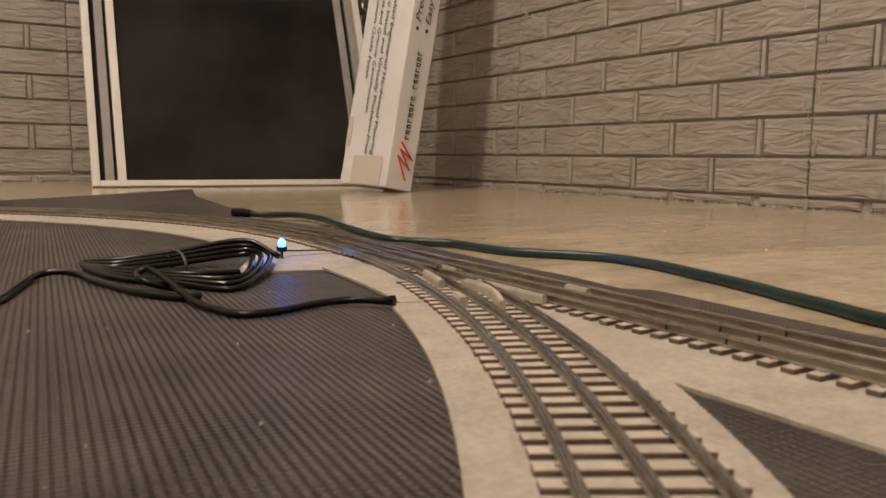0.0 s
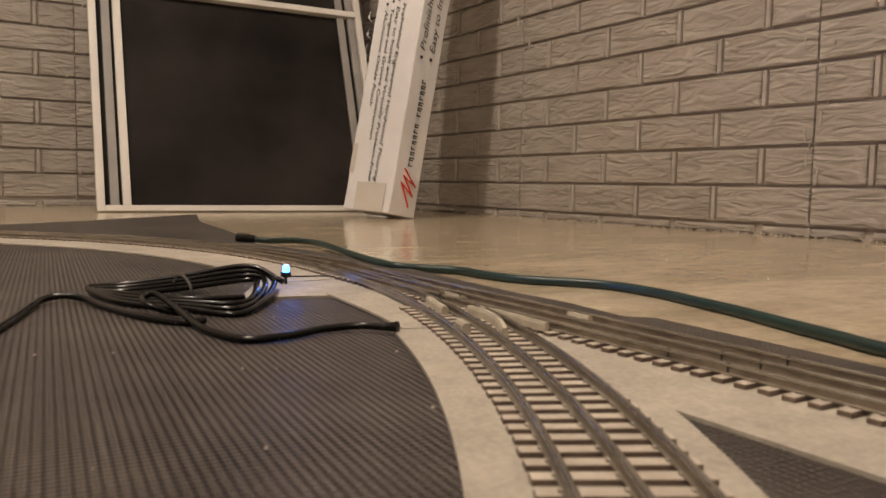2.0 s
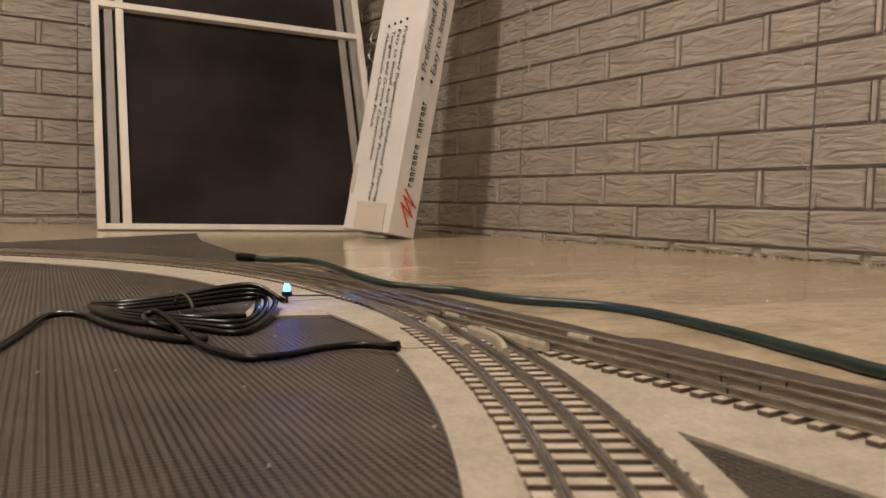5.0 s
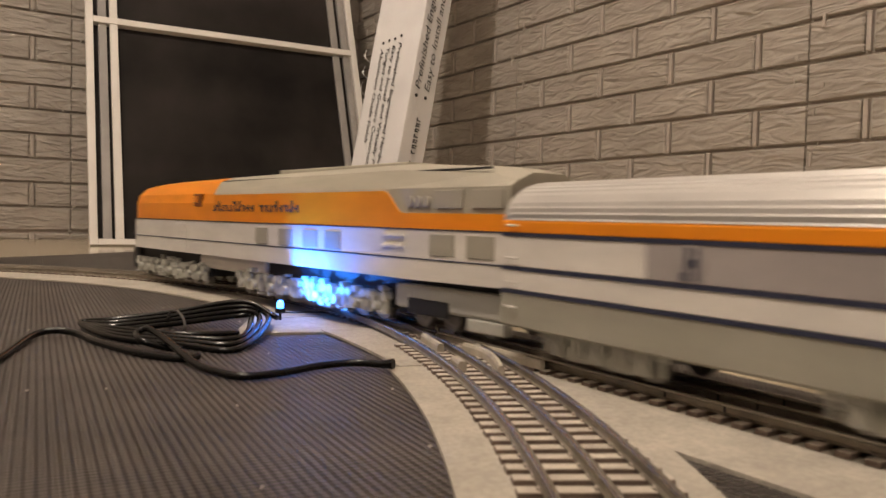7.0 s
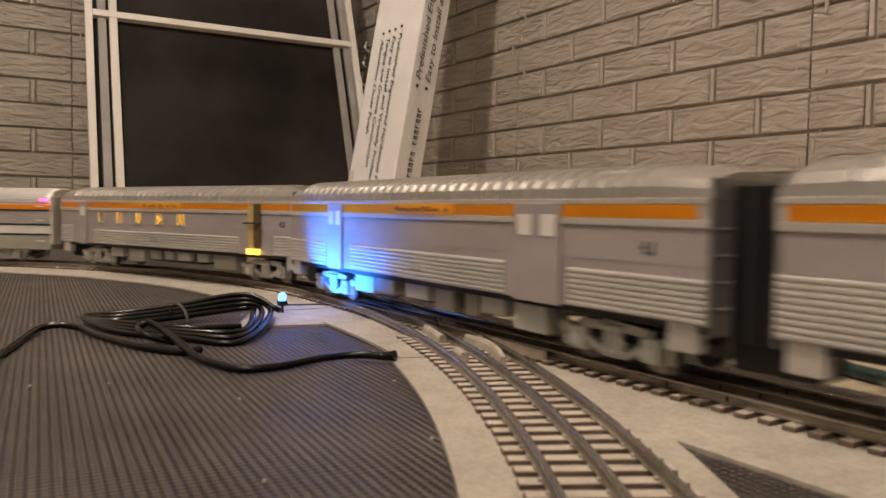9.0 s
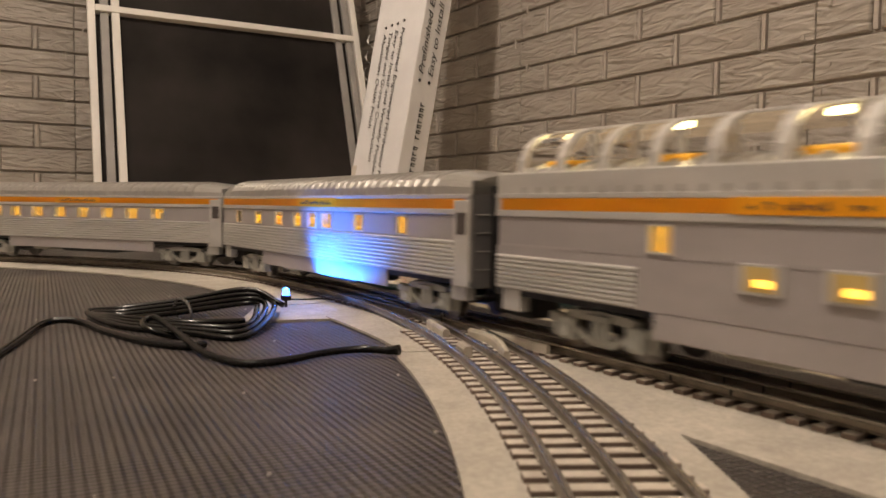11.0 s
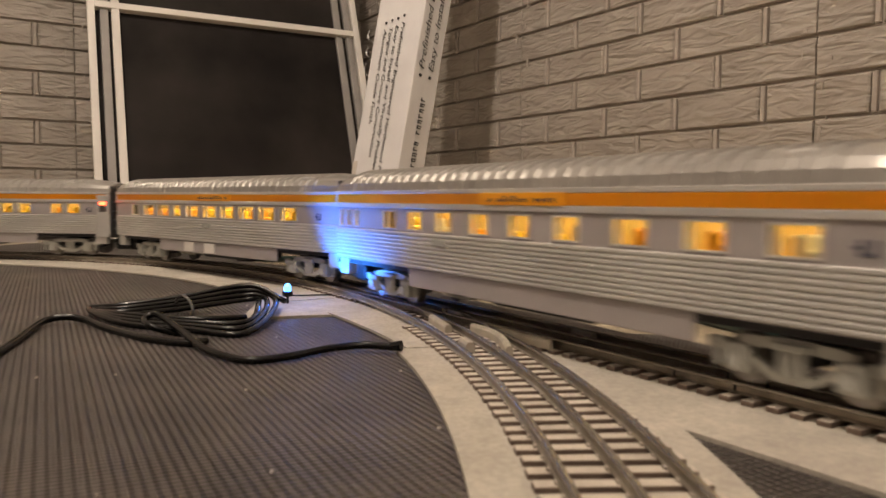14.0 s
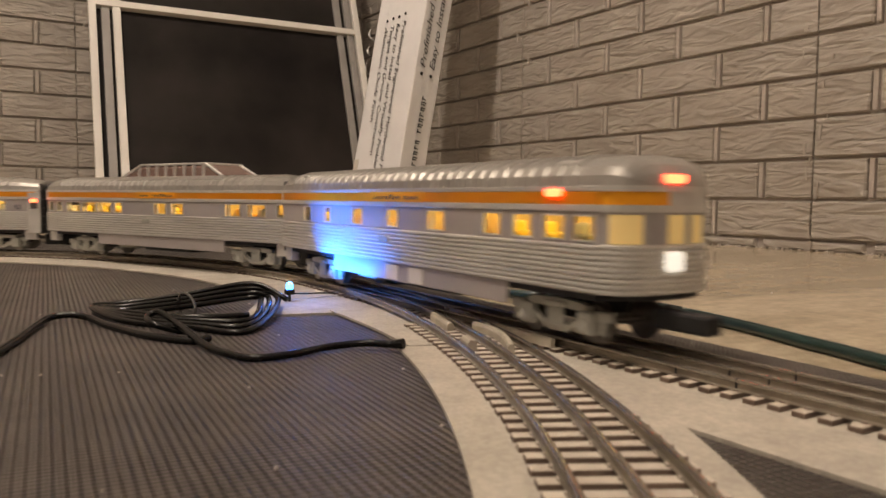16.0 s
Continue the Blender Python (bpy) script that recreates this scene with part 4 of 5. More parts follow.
    if skirts:
        part("skirt", box((-half + 0.0895, HW - 0.0018, 0.0275), (half - 0.105, HW - 0.0004, Z_LOW + 0.0002), 0.0005), SILVER_FLAT, car)
        part("skirt", box((-half + 0.0895, -HW + 0.0004, 0.0275), (half - 0.105, -HW + 0.0018, Z_LOW + 0.0002), 0.0005), SILVER_FLAT, car)
    else:
        rnd = random.Random(int(L * 1e4))
        x = -half + 0.094
        while x < half - 0.112:
            w = rnd.uniform(0.012, 0.034)
            part("equipment_box", box((x, 0.012, rnd.uniform(0.0215, 0.027)), (x + w, HW - rnd.uniform(0.003, 0.007), Z_LOW - 0.0028), 0.0008), rnd.choice((GREY_GREEN, TRUCK, SILVER_FLAT)), car)
            x += w + rnd.uniform(0.004, 0.014)
    part("tank", box((-0.05, -0.02, 0.0235), (0.03, 0.02, 0.036), 0.003), BLACK, car)
    part("battery_box", box((0.042, -0.024, 0.0245), (0.07, 0.024, 0.0362), 0.001), GREY_GREEN, car)
    # inside
    part("inner_wall", box((x_rear + 0.004, -0.012, Z_LOW + 0.0015), (half - 0.004, -0.0105, Z_EAVE)), INSIDE, car)
    part("inner_floor", box((x_rear + 0.004, -0.0104, Z_SILL - 0.008), (half - 0.004, HW - 0.0018, Z_SILL - 0.006)), INSIDE, car)
    part("inner_ceiling", box((x_rear + 0.004, -0.0104, Z_HEAD + 0.0066), (half - 0.004, HW - 0.0018, Z_HEAD + 0.0078)), INSIDE, car)
    if lit:
        part("light_strip", box((x_rear + 0.02, 0.004, Z_HEAD + 0.0050), (half - 0.02, 0.008, Z_HEAD + 0.0062)), STRIP, car, "warm light strip")
    truck(car, half - 0.069)
    truck(car, -half + (0.060 if rear_round else 0.0535))
    return tagged(car, label, "toy train car", "passenger cars")


GAP = 0.026


def emblem(car, L, u):
    x = fix(u, L)
    part("emblem", bars(x - 0.004, x + 0.004, 0.0636, 0.0722, HW, 2, 9), BLUE_INK, car, "small dark emblem")


def plaque(car, L, u, z=0.052):
    x = fix(u, L)
    part("plaque", box((x - 0.007, HW + 0.0004, z), (x + 0.007, HW + 0.0014, z + 0.0042), 0.0008), TRUCK, car)


def coach(L, label, wins, seats, **more):
    """wins: (metres behind the front, width) with an optional pair of heights."""
    z0, z1 = 0.0615, 0.0735
    ops = [(u, w, *(zz or (z0, z1))) for u, w, *zz in [(a[0], a[1], *( [a[2]] if len(a) > 2 else [])) for a in wins] for zz in [zz[0] if zz else None]]
    car = car_shell(L, label, openings=ops, fluted=more.pop("fluted", ((0.006, 0.44, Z_SILL + 0.0006, 9),)), **more)
    for i, (u, w, a, b) in enumerate(ops):
        kind = seats[i % len(seats)]
        window(car, fix(u, L), w, a, b, {"o": SEAT, "y": SEAT_Y, "-": None, "w": CURTAIN}[kind], curtain=w > 0.016)
    return car


def end_door(car, L, u=0.411, lamp=None):
    x = fix(u, L)
    door = part("end_door", box((x - 0.0075, HW + 0.0002, Z_LOW - 0.003), (x + 0.0075, HW + 0.0012, Z_TOP - 0.001), 0.0005), SILVER, car)
    part("door_pane", box((x - 0.0042, HW + 0.0011, 0.0640), (x + 0.0042, HW + 0.0016, 0.0760)), material("smoked_pane", (0.10, 0.085, 0.08), 0.12), door)
    if lamp:
        part("door_lamp", box((x - 0.0038, HW + 0.0014, 0.0715), (x + 0.0038, HW + 0.0021, 0.0755), 0.0003), lamp, door)


def side_door(car, L, u, w, panes, is_open=False):
    """A baggage door up to the eave; open it shows the lit cabin."""
    x = fix(u, L)
    if is_open:
        # flat panels hold the lit and dark cabin tones; the sill gets a glow
        part("doorway_light", box((x - w * 0.36, HW + 0.0010, Z_LOW + 0.002), (x + w * 0.40, HW + 0.0013, Z_TOP - 0.002)), INSIDE, car)
        part("doorway_sill", box((x - w * 0.42, HW + 0.0009, Z_LOW), (x + w * 0.44, HW + 0.0022, Z_LOW + 0.005), 0.0003), AMBER_LIGHT, car, "glowing yellow sill")
        part("doorway_shade", box((x - w * 0.46, HW + 0.0012, Z_LOW + 0.006), (x - w * 0.02, HW + 0.0018, Z_TOP)), material("dark_doorway", (0.10, 0.065, 0.02), 0.8), car)
        bm = bmesh.new()
        add_cyl(bm, (x - w * 0.62, HW + 0.0028, 0.0665), (x + w * 0.62, HW + 0.0028, 0.0665), 0.0008, 8)
        part("safety_bar", bm, BLACK, car)
        return
    door = part("baggage_door", box((x - w / 2, HW + 0.0004, Z_LOW - 0.001), (x + w / 2, HW + 0.0014, Z_TOP + 0.0006), 0.0004), SILVER_FLAT, car, "smooth grey baggage door")
    for k in range(panes):
        c = x + (k - (panes - 1) / 2) * w / panes
        # the panes' white reflection is put into their base colour
        part("door_pane", box((c - w / panes * 0.30, HW + 0.0012, 0.0690), (c + w / panes * 0.30, HW + 0.0018, 0.0790), 0.0002), material("white_reflection_pane", (0.85, 0.82, 0.76), 0.08), door)


VEHICLES = []
TRAIN_S = [(0.0, -3.24), (6.3, -0.037), (7.0, 0.316), (8.0, 0.824), (9.2, 1.434), (10.3, 2.004), (11.5, 2.620), (12.0, 2.878), (12.5, 3.125), (13.0, 3.368), (13.5, 3.614), (14.0, 3.860),
           (14.5, 4.106), (15.2, 4.447), (16.0, 4.838)]
JOINTS = [0.0, 0.59, 0.885, 1.317, 1.752, 2.188, 2.624, 3.058, 3.492, 3.925, 4.36, 4.79, 5.221]
LEN = [b - a - GAP for a, b in zip(JOINTS, JOINTS[1:])]


def couple(ob, k, inset_front=0.068, inset_rear=0.074):
    VEHICLES.append((ob, JOINTS[k] + inset_front, JOINTS[k + 1] - inset_rear))


# baggage and kitchen car with an open doorway
L = LEN[2]
c = coach(L, "silver toy baggage car with an orange stripe and lit doorway", [(0.098, 0.011), (0.135, 0.012), (0.171, 0.013), (0.208, 0.013), (0.245, 0.014)], "-",
          fluted=((0.006, 0.04, Z_SILL - 0.002, 7), (0.085, 0.333, 0.0540, 6), (0.382, 0.44, 0.0560, 7)), board=(0.175, 0.245), skirts=False)
side_door(c, L, 0.062, 0.016, 1)
side_door(c, L, 0.356, 0.020, 1, True)
emblem(c, L, 0.392)
plaque(c, L, 0.20, 0.0445)
couple(c, 2)

# baggage car with wide doors
L = LEN[3]
c = coach(L, "silver toy baggage car with wide side doors", [], "-", fluted=((0.006, 0.080, Z_SILL - 0.004, 7), (0.120, 0.296, 0.0560, 7), (0.343, 0.44, 0.0560, 7)), lit=False, board=(0.178, 0.250), skirts=False)
side_door(c, L, 0.097, 0.024, 2)
side_door(c, L, 0.321, 0.034, 2)
emblem(c, L, 0.388)
plaque(c, L, 0.21, 0.0445)
couple(c, 3)

# coach with few windows behind it
L = LEN[4]
c = coach(L, "silver toy coach with an orange stripe and dim windows", [(0.09, 0.026), (0.125, 0.018), (0.16, 0.018), (0.195, 0.018), (0.23, 0.018), (0.265, 0.018), (0.30, 0.018), (0.335, 0.018)], "-w-")
end_door(c, L)
couple(c, 4)

L = LEN[5]
c = coach(L, "silver toy coach with a row of lit yellow windows", [(0.055, 0.014), (0.104, 0.016), (0.150, 0.016), (0.189, 0.016), (0.215, 0.016), (0.241, 0.017), (0.290, 0.013), (0.347, 0.013)], "yoyy-")
end_door(c, L)
plaque(c, L, 0.22)
couple(c, 5)


def big_dome(car, L):
    """Glazed full-length dome: curved ribs, panes and lamps inside."""
    x0, x1, hw, zt = fix(0.404, L), fix(0.014, L), HW - 0.001, 0.1165
    n = 13
    bm = bmesh.new()
    loft(bm, [(x0, arch(hw * 0.9, 0.094, zt - 0.009)), (x0 + 0.012, arch(hw, 0.094, zt - 0.001)), (x0 + 0.02, arch(hw, 0.094, zt)), (x1 - 0.02, arch(hw, 0.094, zt)), (x1 - 0.010, arch(hw, 0.094, zt - 0.002)), (x1, arch(hw * 0.9, 0.094, zt - 0.009))])
    g = part("dome_glass", bm, GLASS, car)
    g.visible_shadow = False
    for k in range(n + 1):
        x = x0 + 0.014 + (x1 - x0 - 0.028) * k / n
        bm = bmesh.new()
        a, b = arch(hw + 0.0007, 0.094, zt + 0.0007), arch(hw - 0.0012, 0.094, zt - 0.0012)
        loft(bm, [(x - 0.0028, a + b[::-1]), (x + 0.0028, a + b[::-1])])
        part("dome_rib", bm, SILVER, car)
    part("dome_spine", box((x0 + 0.012, -0.008, zt - 0.0008), (x1 - 0.012, 0.008, zt + 0.0012), 0.0005), SILVER, car)
    part("dome_sill", box((x0 - 0.004, -HW, 0.0858), (x1 + 0.004, HW + 0.0003, 0.0962), 0.0008), SILVER, car)
    for k in range(6):
        x = x0 + 0.03 + (x1 - x0 - 0.06) * k / 5
        bm = box((x - 0.012, -0.02, 0.0962), (x + 0.008, 0.02, 0.1015), 0.0015)
        part("dome_seat", bm, SEAT, car)
        part("dome_lamp", box((x - 0.003, 0.006, zt - 0.0062), (x + 0.003, 0.012, zt - 0.0045), 0.0006), STRIP, car)


L = LEN[6]
c = coach(L, "silver full-length dome car with lit glass roof", [(0.117, 0.012), (0.319, 0.012), (0.365, 0.014)], "-", fluted=((0.006, 0.105, 0.0560, 8), (0.275, 0.40, 0.0562, 8)), board=(0.15, 0.205))
low = [(0.162, 0.017), (0.194, 0.017), (0.224, 0.017), (0.254, 0.018)]
for u, w in low:
    x = fix(u, L)
    well = part("low_window", box((x - w / 2, HW - 0.0001, 0.0500), (x + w / 2, HW + 0.0010, 0.0610), 0.0002), SILVER, c)
    part("lit_blind", box((x - w * 0.36, HW + 0.0008, 0.0512), (x + w * 0.36, HW + 0.0013, 0.0600)), INSIDE, well)
    part("table_lamp", box((x - w * 0.30, HW + 0.0012, 0.0530), (x + w * 0.10, HW + 0.0016, 0.0555)), AMBER_LIGHT, well)
end_door(c, L, 0.405, AMBER_LIGHT)
big_dome(c, L)
couple(c, 6, 0.075, 0.08)

L = LEN[7]
c = coach(L, "silver toy coach with many lit yellow windows", [(0.022, 0.011), (0.046, 0.012)] + [(0.090 + 0.0223 * k, 0.0165) for k in range(11)] + [(0.352, 0.015), (0.373, 0.016)], "-yyyyoyyyyyyyoy")
end_door(c, L, 0.409, RED_LIGHT)
emblem(c, L, 0.391)
plaque(c, L, 0.222)
couple(c, 7)

L = LEN[8]
c = coach(L, "silver toy dining car with wide yellow windows", [(0.060, 0.015), (0.092, 0.024), (0.124, 0.025), (0.153, 0.016)] + [(0.185 + 0.032 * k, 0.025) for k in range(6)], "ooyoyyyoyy")
for u in (0.177, 0.216):
    x = fix(u, L)
    part("skirt_panel", box((x - 0.0095, HW - 0.0003, 0.0285), (x + 0.0095, HW + 0.0003, 0.0376)), CREAM, c, "pale blank panel")
emblem(c, L, 0.385)
plaque(c, L, 0.212)
couple(c, 8)

L = LEN[9]
c = coach(L, "silver toy sleeper with orange curtained windows", [(0.020, 0.007), (0.031, 0.007), (0.043, 0.007), (0.090, 0.017), (0.121, 0.017), (0.153, 0.018), (0.188, 0.018), (0.222, 0.018), (0.256, 0.018), (0.295, 0.02), (0.332, 0.02), (0.368, 0.02)], "---ywoyywoow")
end_door(c, L, 0.411, RED_LIGHT)
emblem(c, L, 0.391)
plaque(c, L, 0.15, 0.0535)
couple(c, 9)


def short_dome(car, L):
    x0, x1 = fix(0.314, L), fix(0.150, L)
    zt = 0.1125
    prof = lambda w, z: [(-w, 0.0985), (w, 0.0985), (w * 0.96, z - 0.004 if z > 0.104 else 0.1), (w * 0.80, z), (-w * 0.80, z), (-w * 0.96, z - 0.004 if z > 0.104 else 0.1)]
    bm = bmesh.new()
    loft(bm, [(x0, prof(0.022, 0.1008)), (x0 + 0.026, prof(0.024, zt)), (x1 - 0.034, prof(0.024, zt)), (x1, prof(0.022, 0.1008))])
    g = part("dome_glass", bm, material("tinted_dome_pane", (0.20, 0.13, 0.11), 0.1), car, "brown tinted dome panes")
    bm = bmesh.new()
    for k in range(8):
        x = x0 + 0.026 + (x1 - x0 - 0.06) * k / 7
        for s in (1, -1):
            add_box(bm, (x - 0.0016, s * 0.0235 - 0.001, 0.0985), (x + 0.0016, s * 0.0235 + 0.001, zt - 0.001), 0, None)
    for s in (1, -1):
        add_cyl(bm, (x0, s * 0.0222, 0.1), (x0 + 0.026, s * 0.021, zt), 0.0016, 6)
        add_cyl(bm, (x1, s * 0.0222, 0.1), (x1 - 0.034, s * 0.021, zt), 0.0016, 6)
        add_box(bm, (x0 - 0.004, s * 0.0235 - 0.0012, 0.097), (x1 + 0.004, s * 0.0235 + 0.0012, 0.1005))
    add_box(bm, (x0 + 0.024, -0.022, zt - 0.0012), (x1 - 0.032, 0.022, zt + 0.0012), 0.0006)
    part("dome_frame", bm, SILVER, car, "silver dome framing")


L = LEN[10]
c = coach(L, "silver toy lounge car with a short glass dome", [(0.022, 0.011), (0.040, 0.010), (0.069, 0.027), (0.100, 0.027), (0.130, 0.026), (0.155, 0.015), (0.228, 0.020), (0.256, 0.020), (0.339, 0.022), (0.371, 0.025), (0.403, 0.011)], "wwyyyoyyowy")
short_dome(c, L)
plaque(c, L, 0.205)
couple(c, 10)

# observation car with rounded tail
L = LEN[11]
c = coach(L, "silver toy observation car with a rounded tail and red lamps", [(0.067, 0.015), (0.105, 0.012), (0.156, 0.016), (0.206, 0.015), (0.258, 0.019), (0.313, 0.016), (0.338, 0.016), (0.3615, 0.016), (0.3815, 0.015)],
          "y-wooyywy", rear_round=True, board=(0.175, 0.245))
base_x = -L / 2 + TAIL
xr = base_x - TAIL_DEPTH


def tail_skin(levels, a0=0.0, a1=180.0, n=24):
    """Wall that follows the half-oval tail, given (height, swell) from below upwards."""
    bm = bmesh.new()
    rows = []
    for inner in (0.0, 0.0014):
        for z, d in levels if not inner else levels[::-1]:
            row = []
            for k in range(n + 1):
                a = radians(a0 + (a1 - a0) * k / n)
                row.append(bm.verts.new((base_x - (TAIL_DEPTH + d - inner) * max(0.0, math.sin(a)) ** BLUNT, (HW + d - inner) * math.copysign(abs(math.cos(a)) ** BLUNT, math.cos(a)), z)))
            rows.append(row)
    m = len(rows)
    for i in range(m):
        for k in range(n):
            bm.faces.new((rows[i][k], rows[i][k + 1], rows[(i + 1) % m][k + 1], rows[(i + 1) % m][k]))
    bm.faces.new([r[0] for r in rows][::-1])
    bm.faces.new([r[n] for r in rows])
    bmesh.ops.recalc_face_normals(bm, faces=bm.faces)
    return bm


flutes = []
step = (Z_SILL + 0.0006 - Z_LOW) / 9
for k in range(9):
    z = Z_LOW + 0.0005 + k * step
    flutes += [(z, 0), (z + step * 0.22, 0.0009), (z + step * 0.62, 0.0009), (z + step * 0.86, 0)]
part("tail_fluting", tail_skin(flutes), SILVER, c, "fluted silver rounded tail", smooth=False)
part("tail_band", tail_skin([(Z_SILL, -0.0002), (Z_HEAD, -0.0002)]), SILVER_FLAT, c)
part("tail_belt", tail_skin([(Z_HEAD, 0.0006), (Z_BELT, 0.0006)]), SILVER, c)
part("tail_stripe", tail_skin([(Z_BELT, 0.0002), (Z_TOP, 0.0002)], 0, 84, 20), ORANGE, c)
part("tail_upper", tail_skin([(Z_BELT, 0.0), (Z_TOP, 0.0)], 84, 180, 20), SILVER, c)
part("tail_eave", tail_skin([(Z_TOP, 0.0009), (Z_EAVE + 0.0006, 0.0009)]), SILVER, c)
part("tail_floor", slab([(base_x - TAIL_DEPTH * 0.94 * math.sin(radians(a)), HW * 0.94 * math.cos(radians(a))) for a in range(0, 181, 15)], Z_LOW - 0.002, Z_LOW + 0.001), BLACK, c)
WARM_PANE = material("warm_lit_pane", (0.75, 0.55, 0.22), 0.15)
part("tail_window", tail_skin([(0.0612, 0.0003), (0.0738, 0.0003)], 14, 58, 10), glow(WARM_PANE, (1.0, 0.66, 0.24), 0.22), c, "lit curved lounge window")
part("tail_window", tail_skin([(0.0612, 0.0003), (0.0738, 0.0003)], 84, 97, 6), WARM_PANE, c, "lit curved lounge window")
part("tail_window", tail_skin([(0.0612, 0.0003), (0.0738, 0.0003)], 106, 124, 6), WARM_PANE, c, "lit curved lounge window")
part("tail_lamp", box((xr - 0.0026, -0.004, 0.0490), (xr + 0.0008, 0.007, 0.0580), 0.0016), WHITE_LIGHT, c, "white tail sign lamp")
part("tail_marker", box((xr - 0.0022, -0.004, Z_EAVE + 0.0018), (xr + 0.006, 0.007, Z_EAVE + 0.0056), 0.0012), RED_LIGHT, c, "glowing red marker lamp")
x = fix(0.362, L)
part("side_marker", box((x - 0.0055, HW + 0.0004, 0.0815), (x + 0.0055, HW + 0.0024, 0.0850), 0.0012), RED_LIGHT, c, "glowing red marker lamp")
part("coupler", box((xr - 0.022, -0.005, 0.0235), (xr + 0.008, 0.005, 0.032), 0.0015), BLACK, c)
for u in (0.205, 0.235):
    part("skirt_panel", box((fix(u, L) - 0.008, HW - 0.0003, 0.0285), (fix(u, L) + 0.008, HW + 0.0003, 0.0376)), CREAM, c)
plaque(c, L, 0.195)
couple(c, 11)


# ---------- tender ----------
def tender():
    L = 0.282
    ob = thing("tender")
    h = L / 2
    X = lambda u: h - u + 0.004
    def block(name, u0, u1, z0, z1, mat, grow=0.0, label=""):
        return part(name, box((X(u1), -HW - grow, z0), (X(u0), HW + grow, z1), 0.0012), mat, ob, label)
    block("lower_skirt", 0.006, L, 0.0278, 0.0456, GREY_GREEN, 0, "grey-green lower skirt")
    block("lower_band", 0.006, L, 0.0456, 0.0570, CREAM)
    block("upper_band", 0.006, 0.100, 0.0570, 0.0736, CREAM)
    block("grey_band", 0.100, L, 0.0570, 0.0736, SILVER_FLAT, 0.0001, "grey side panel")
    block("orange_stripe", 0.006, L, 0.0736, 0.0806, DEEP_ORANGE, 0.0002)
    for z in (0.0453, 0.0567, 0.0733):
        block("pinstripe", 0.006, L, z, z + 0.0005, BLUE_INK, 0.0004)
    block("core", 0.010, L - 0.004, 0.030, 0.084, BLACK, -0.004)
    prof = []
    for k in range(11):
        a = math.pi / 2 * k / 10
        y, z = HW * (math.cos(a) ** 0.6), 0.0806 + 0.0188 * math.sin(a)
        prof += [(y, z), (y - 0.0006, z + 0.0009)] if k < 10 else [(0.0, z)]
    prof = prof + [(-y, z) for y, z in prof[-2::-1]]
    bm = bmesh.new()
    loft(bm, [(X(L), [(y * 0.98, z - 0.001) for y, z in prof]), (X(L) + 0.006, prof), (X(0.006) - 0.006, prof), (X(0.006), [(y * 0.97, z - 0.002) for y, z in prof])])
    part("roof", bm, SILVER, ob, "lengthwise ribbed silver roof")
    x = X(0.122)
    bm = bmesh.new()
    add_cyl(bm, (x, HW, 0.0652), (x, HW + 0.0006, 0.0652), 0.0074, 24)
    part("emblem", bm, SILVER_FLAT, ob)
    part("emblem_mark", bars(x - 0.0045, x + 0.0045, 0.0588, 0.0716, HW + 0.0006, 2, 4), BLUE_INK, ob, "dark blue round emblem")
    bm = bmesh.new()
    for z in (0.038, 0.050, 0.062, 0.078):
        add_cyl(bm, (X(0.012), HW + 0.0016, z), (X(0.020), HW + 0.0016, z), 0.0006, 6)
        add_cyl(bm, (X(L - 0.016), HW + 0.0016, z), (X(L - 0.006), HW + 0.0016, z), 0.0006, 6)
    part("grab_iron", bm, CREAM, ob)
    part("end_wall", box((X(L) - 0.002, -HW + 0.002, 0.034), (X(L) + 0.001, HW - 0.001, 0.0905), 0.001), CREAM, ob)
    part("marker_lamp", box((X(L - 0.004), HW - 0.001, 0.0845), (X(L - 0.012), HW + 0.0014, 0.0872), 0.0008), PINK_LIGHT, ob, "small pink marker lamp")
    part("unit_mark", bars(X(L) - 0.0022, X(L) - 0.0022 + 0.0001, 0.066, 0.071, 0.0, 1, 2), BLUE_INK, ob)
    truck(ob, X(0.068), True)
    truck(ob, X(0.21), True)
    return tagged(ob, "off-white and grey toy tender with an orange stripe", "toy train car")


couple(tender(), 1, 0.07, 0.075)


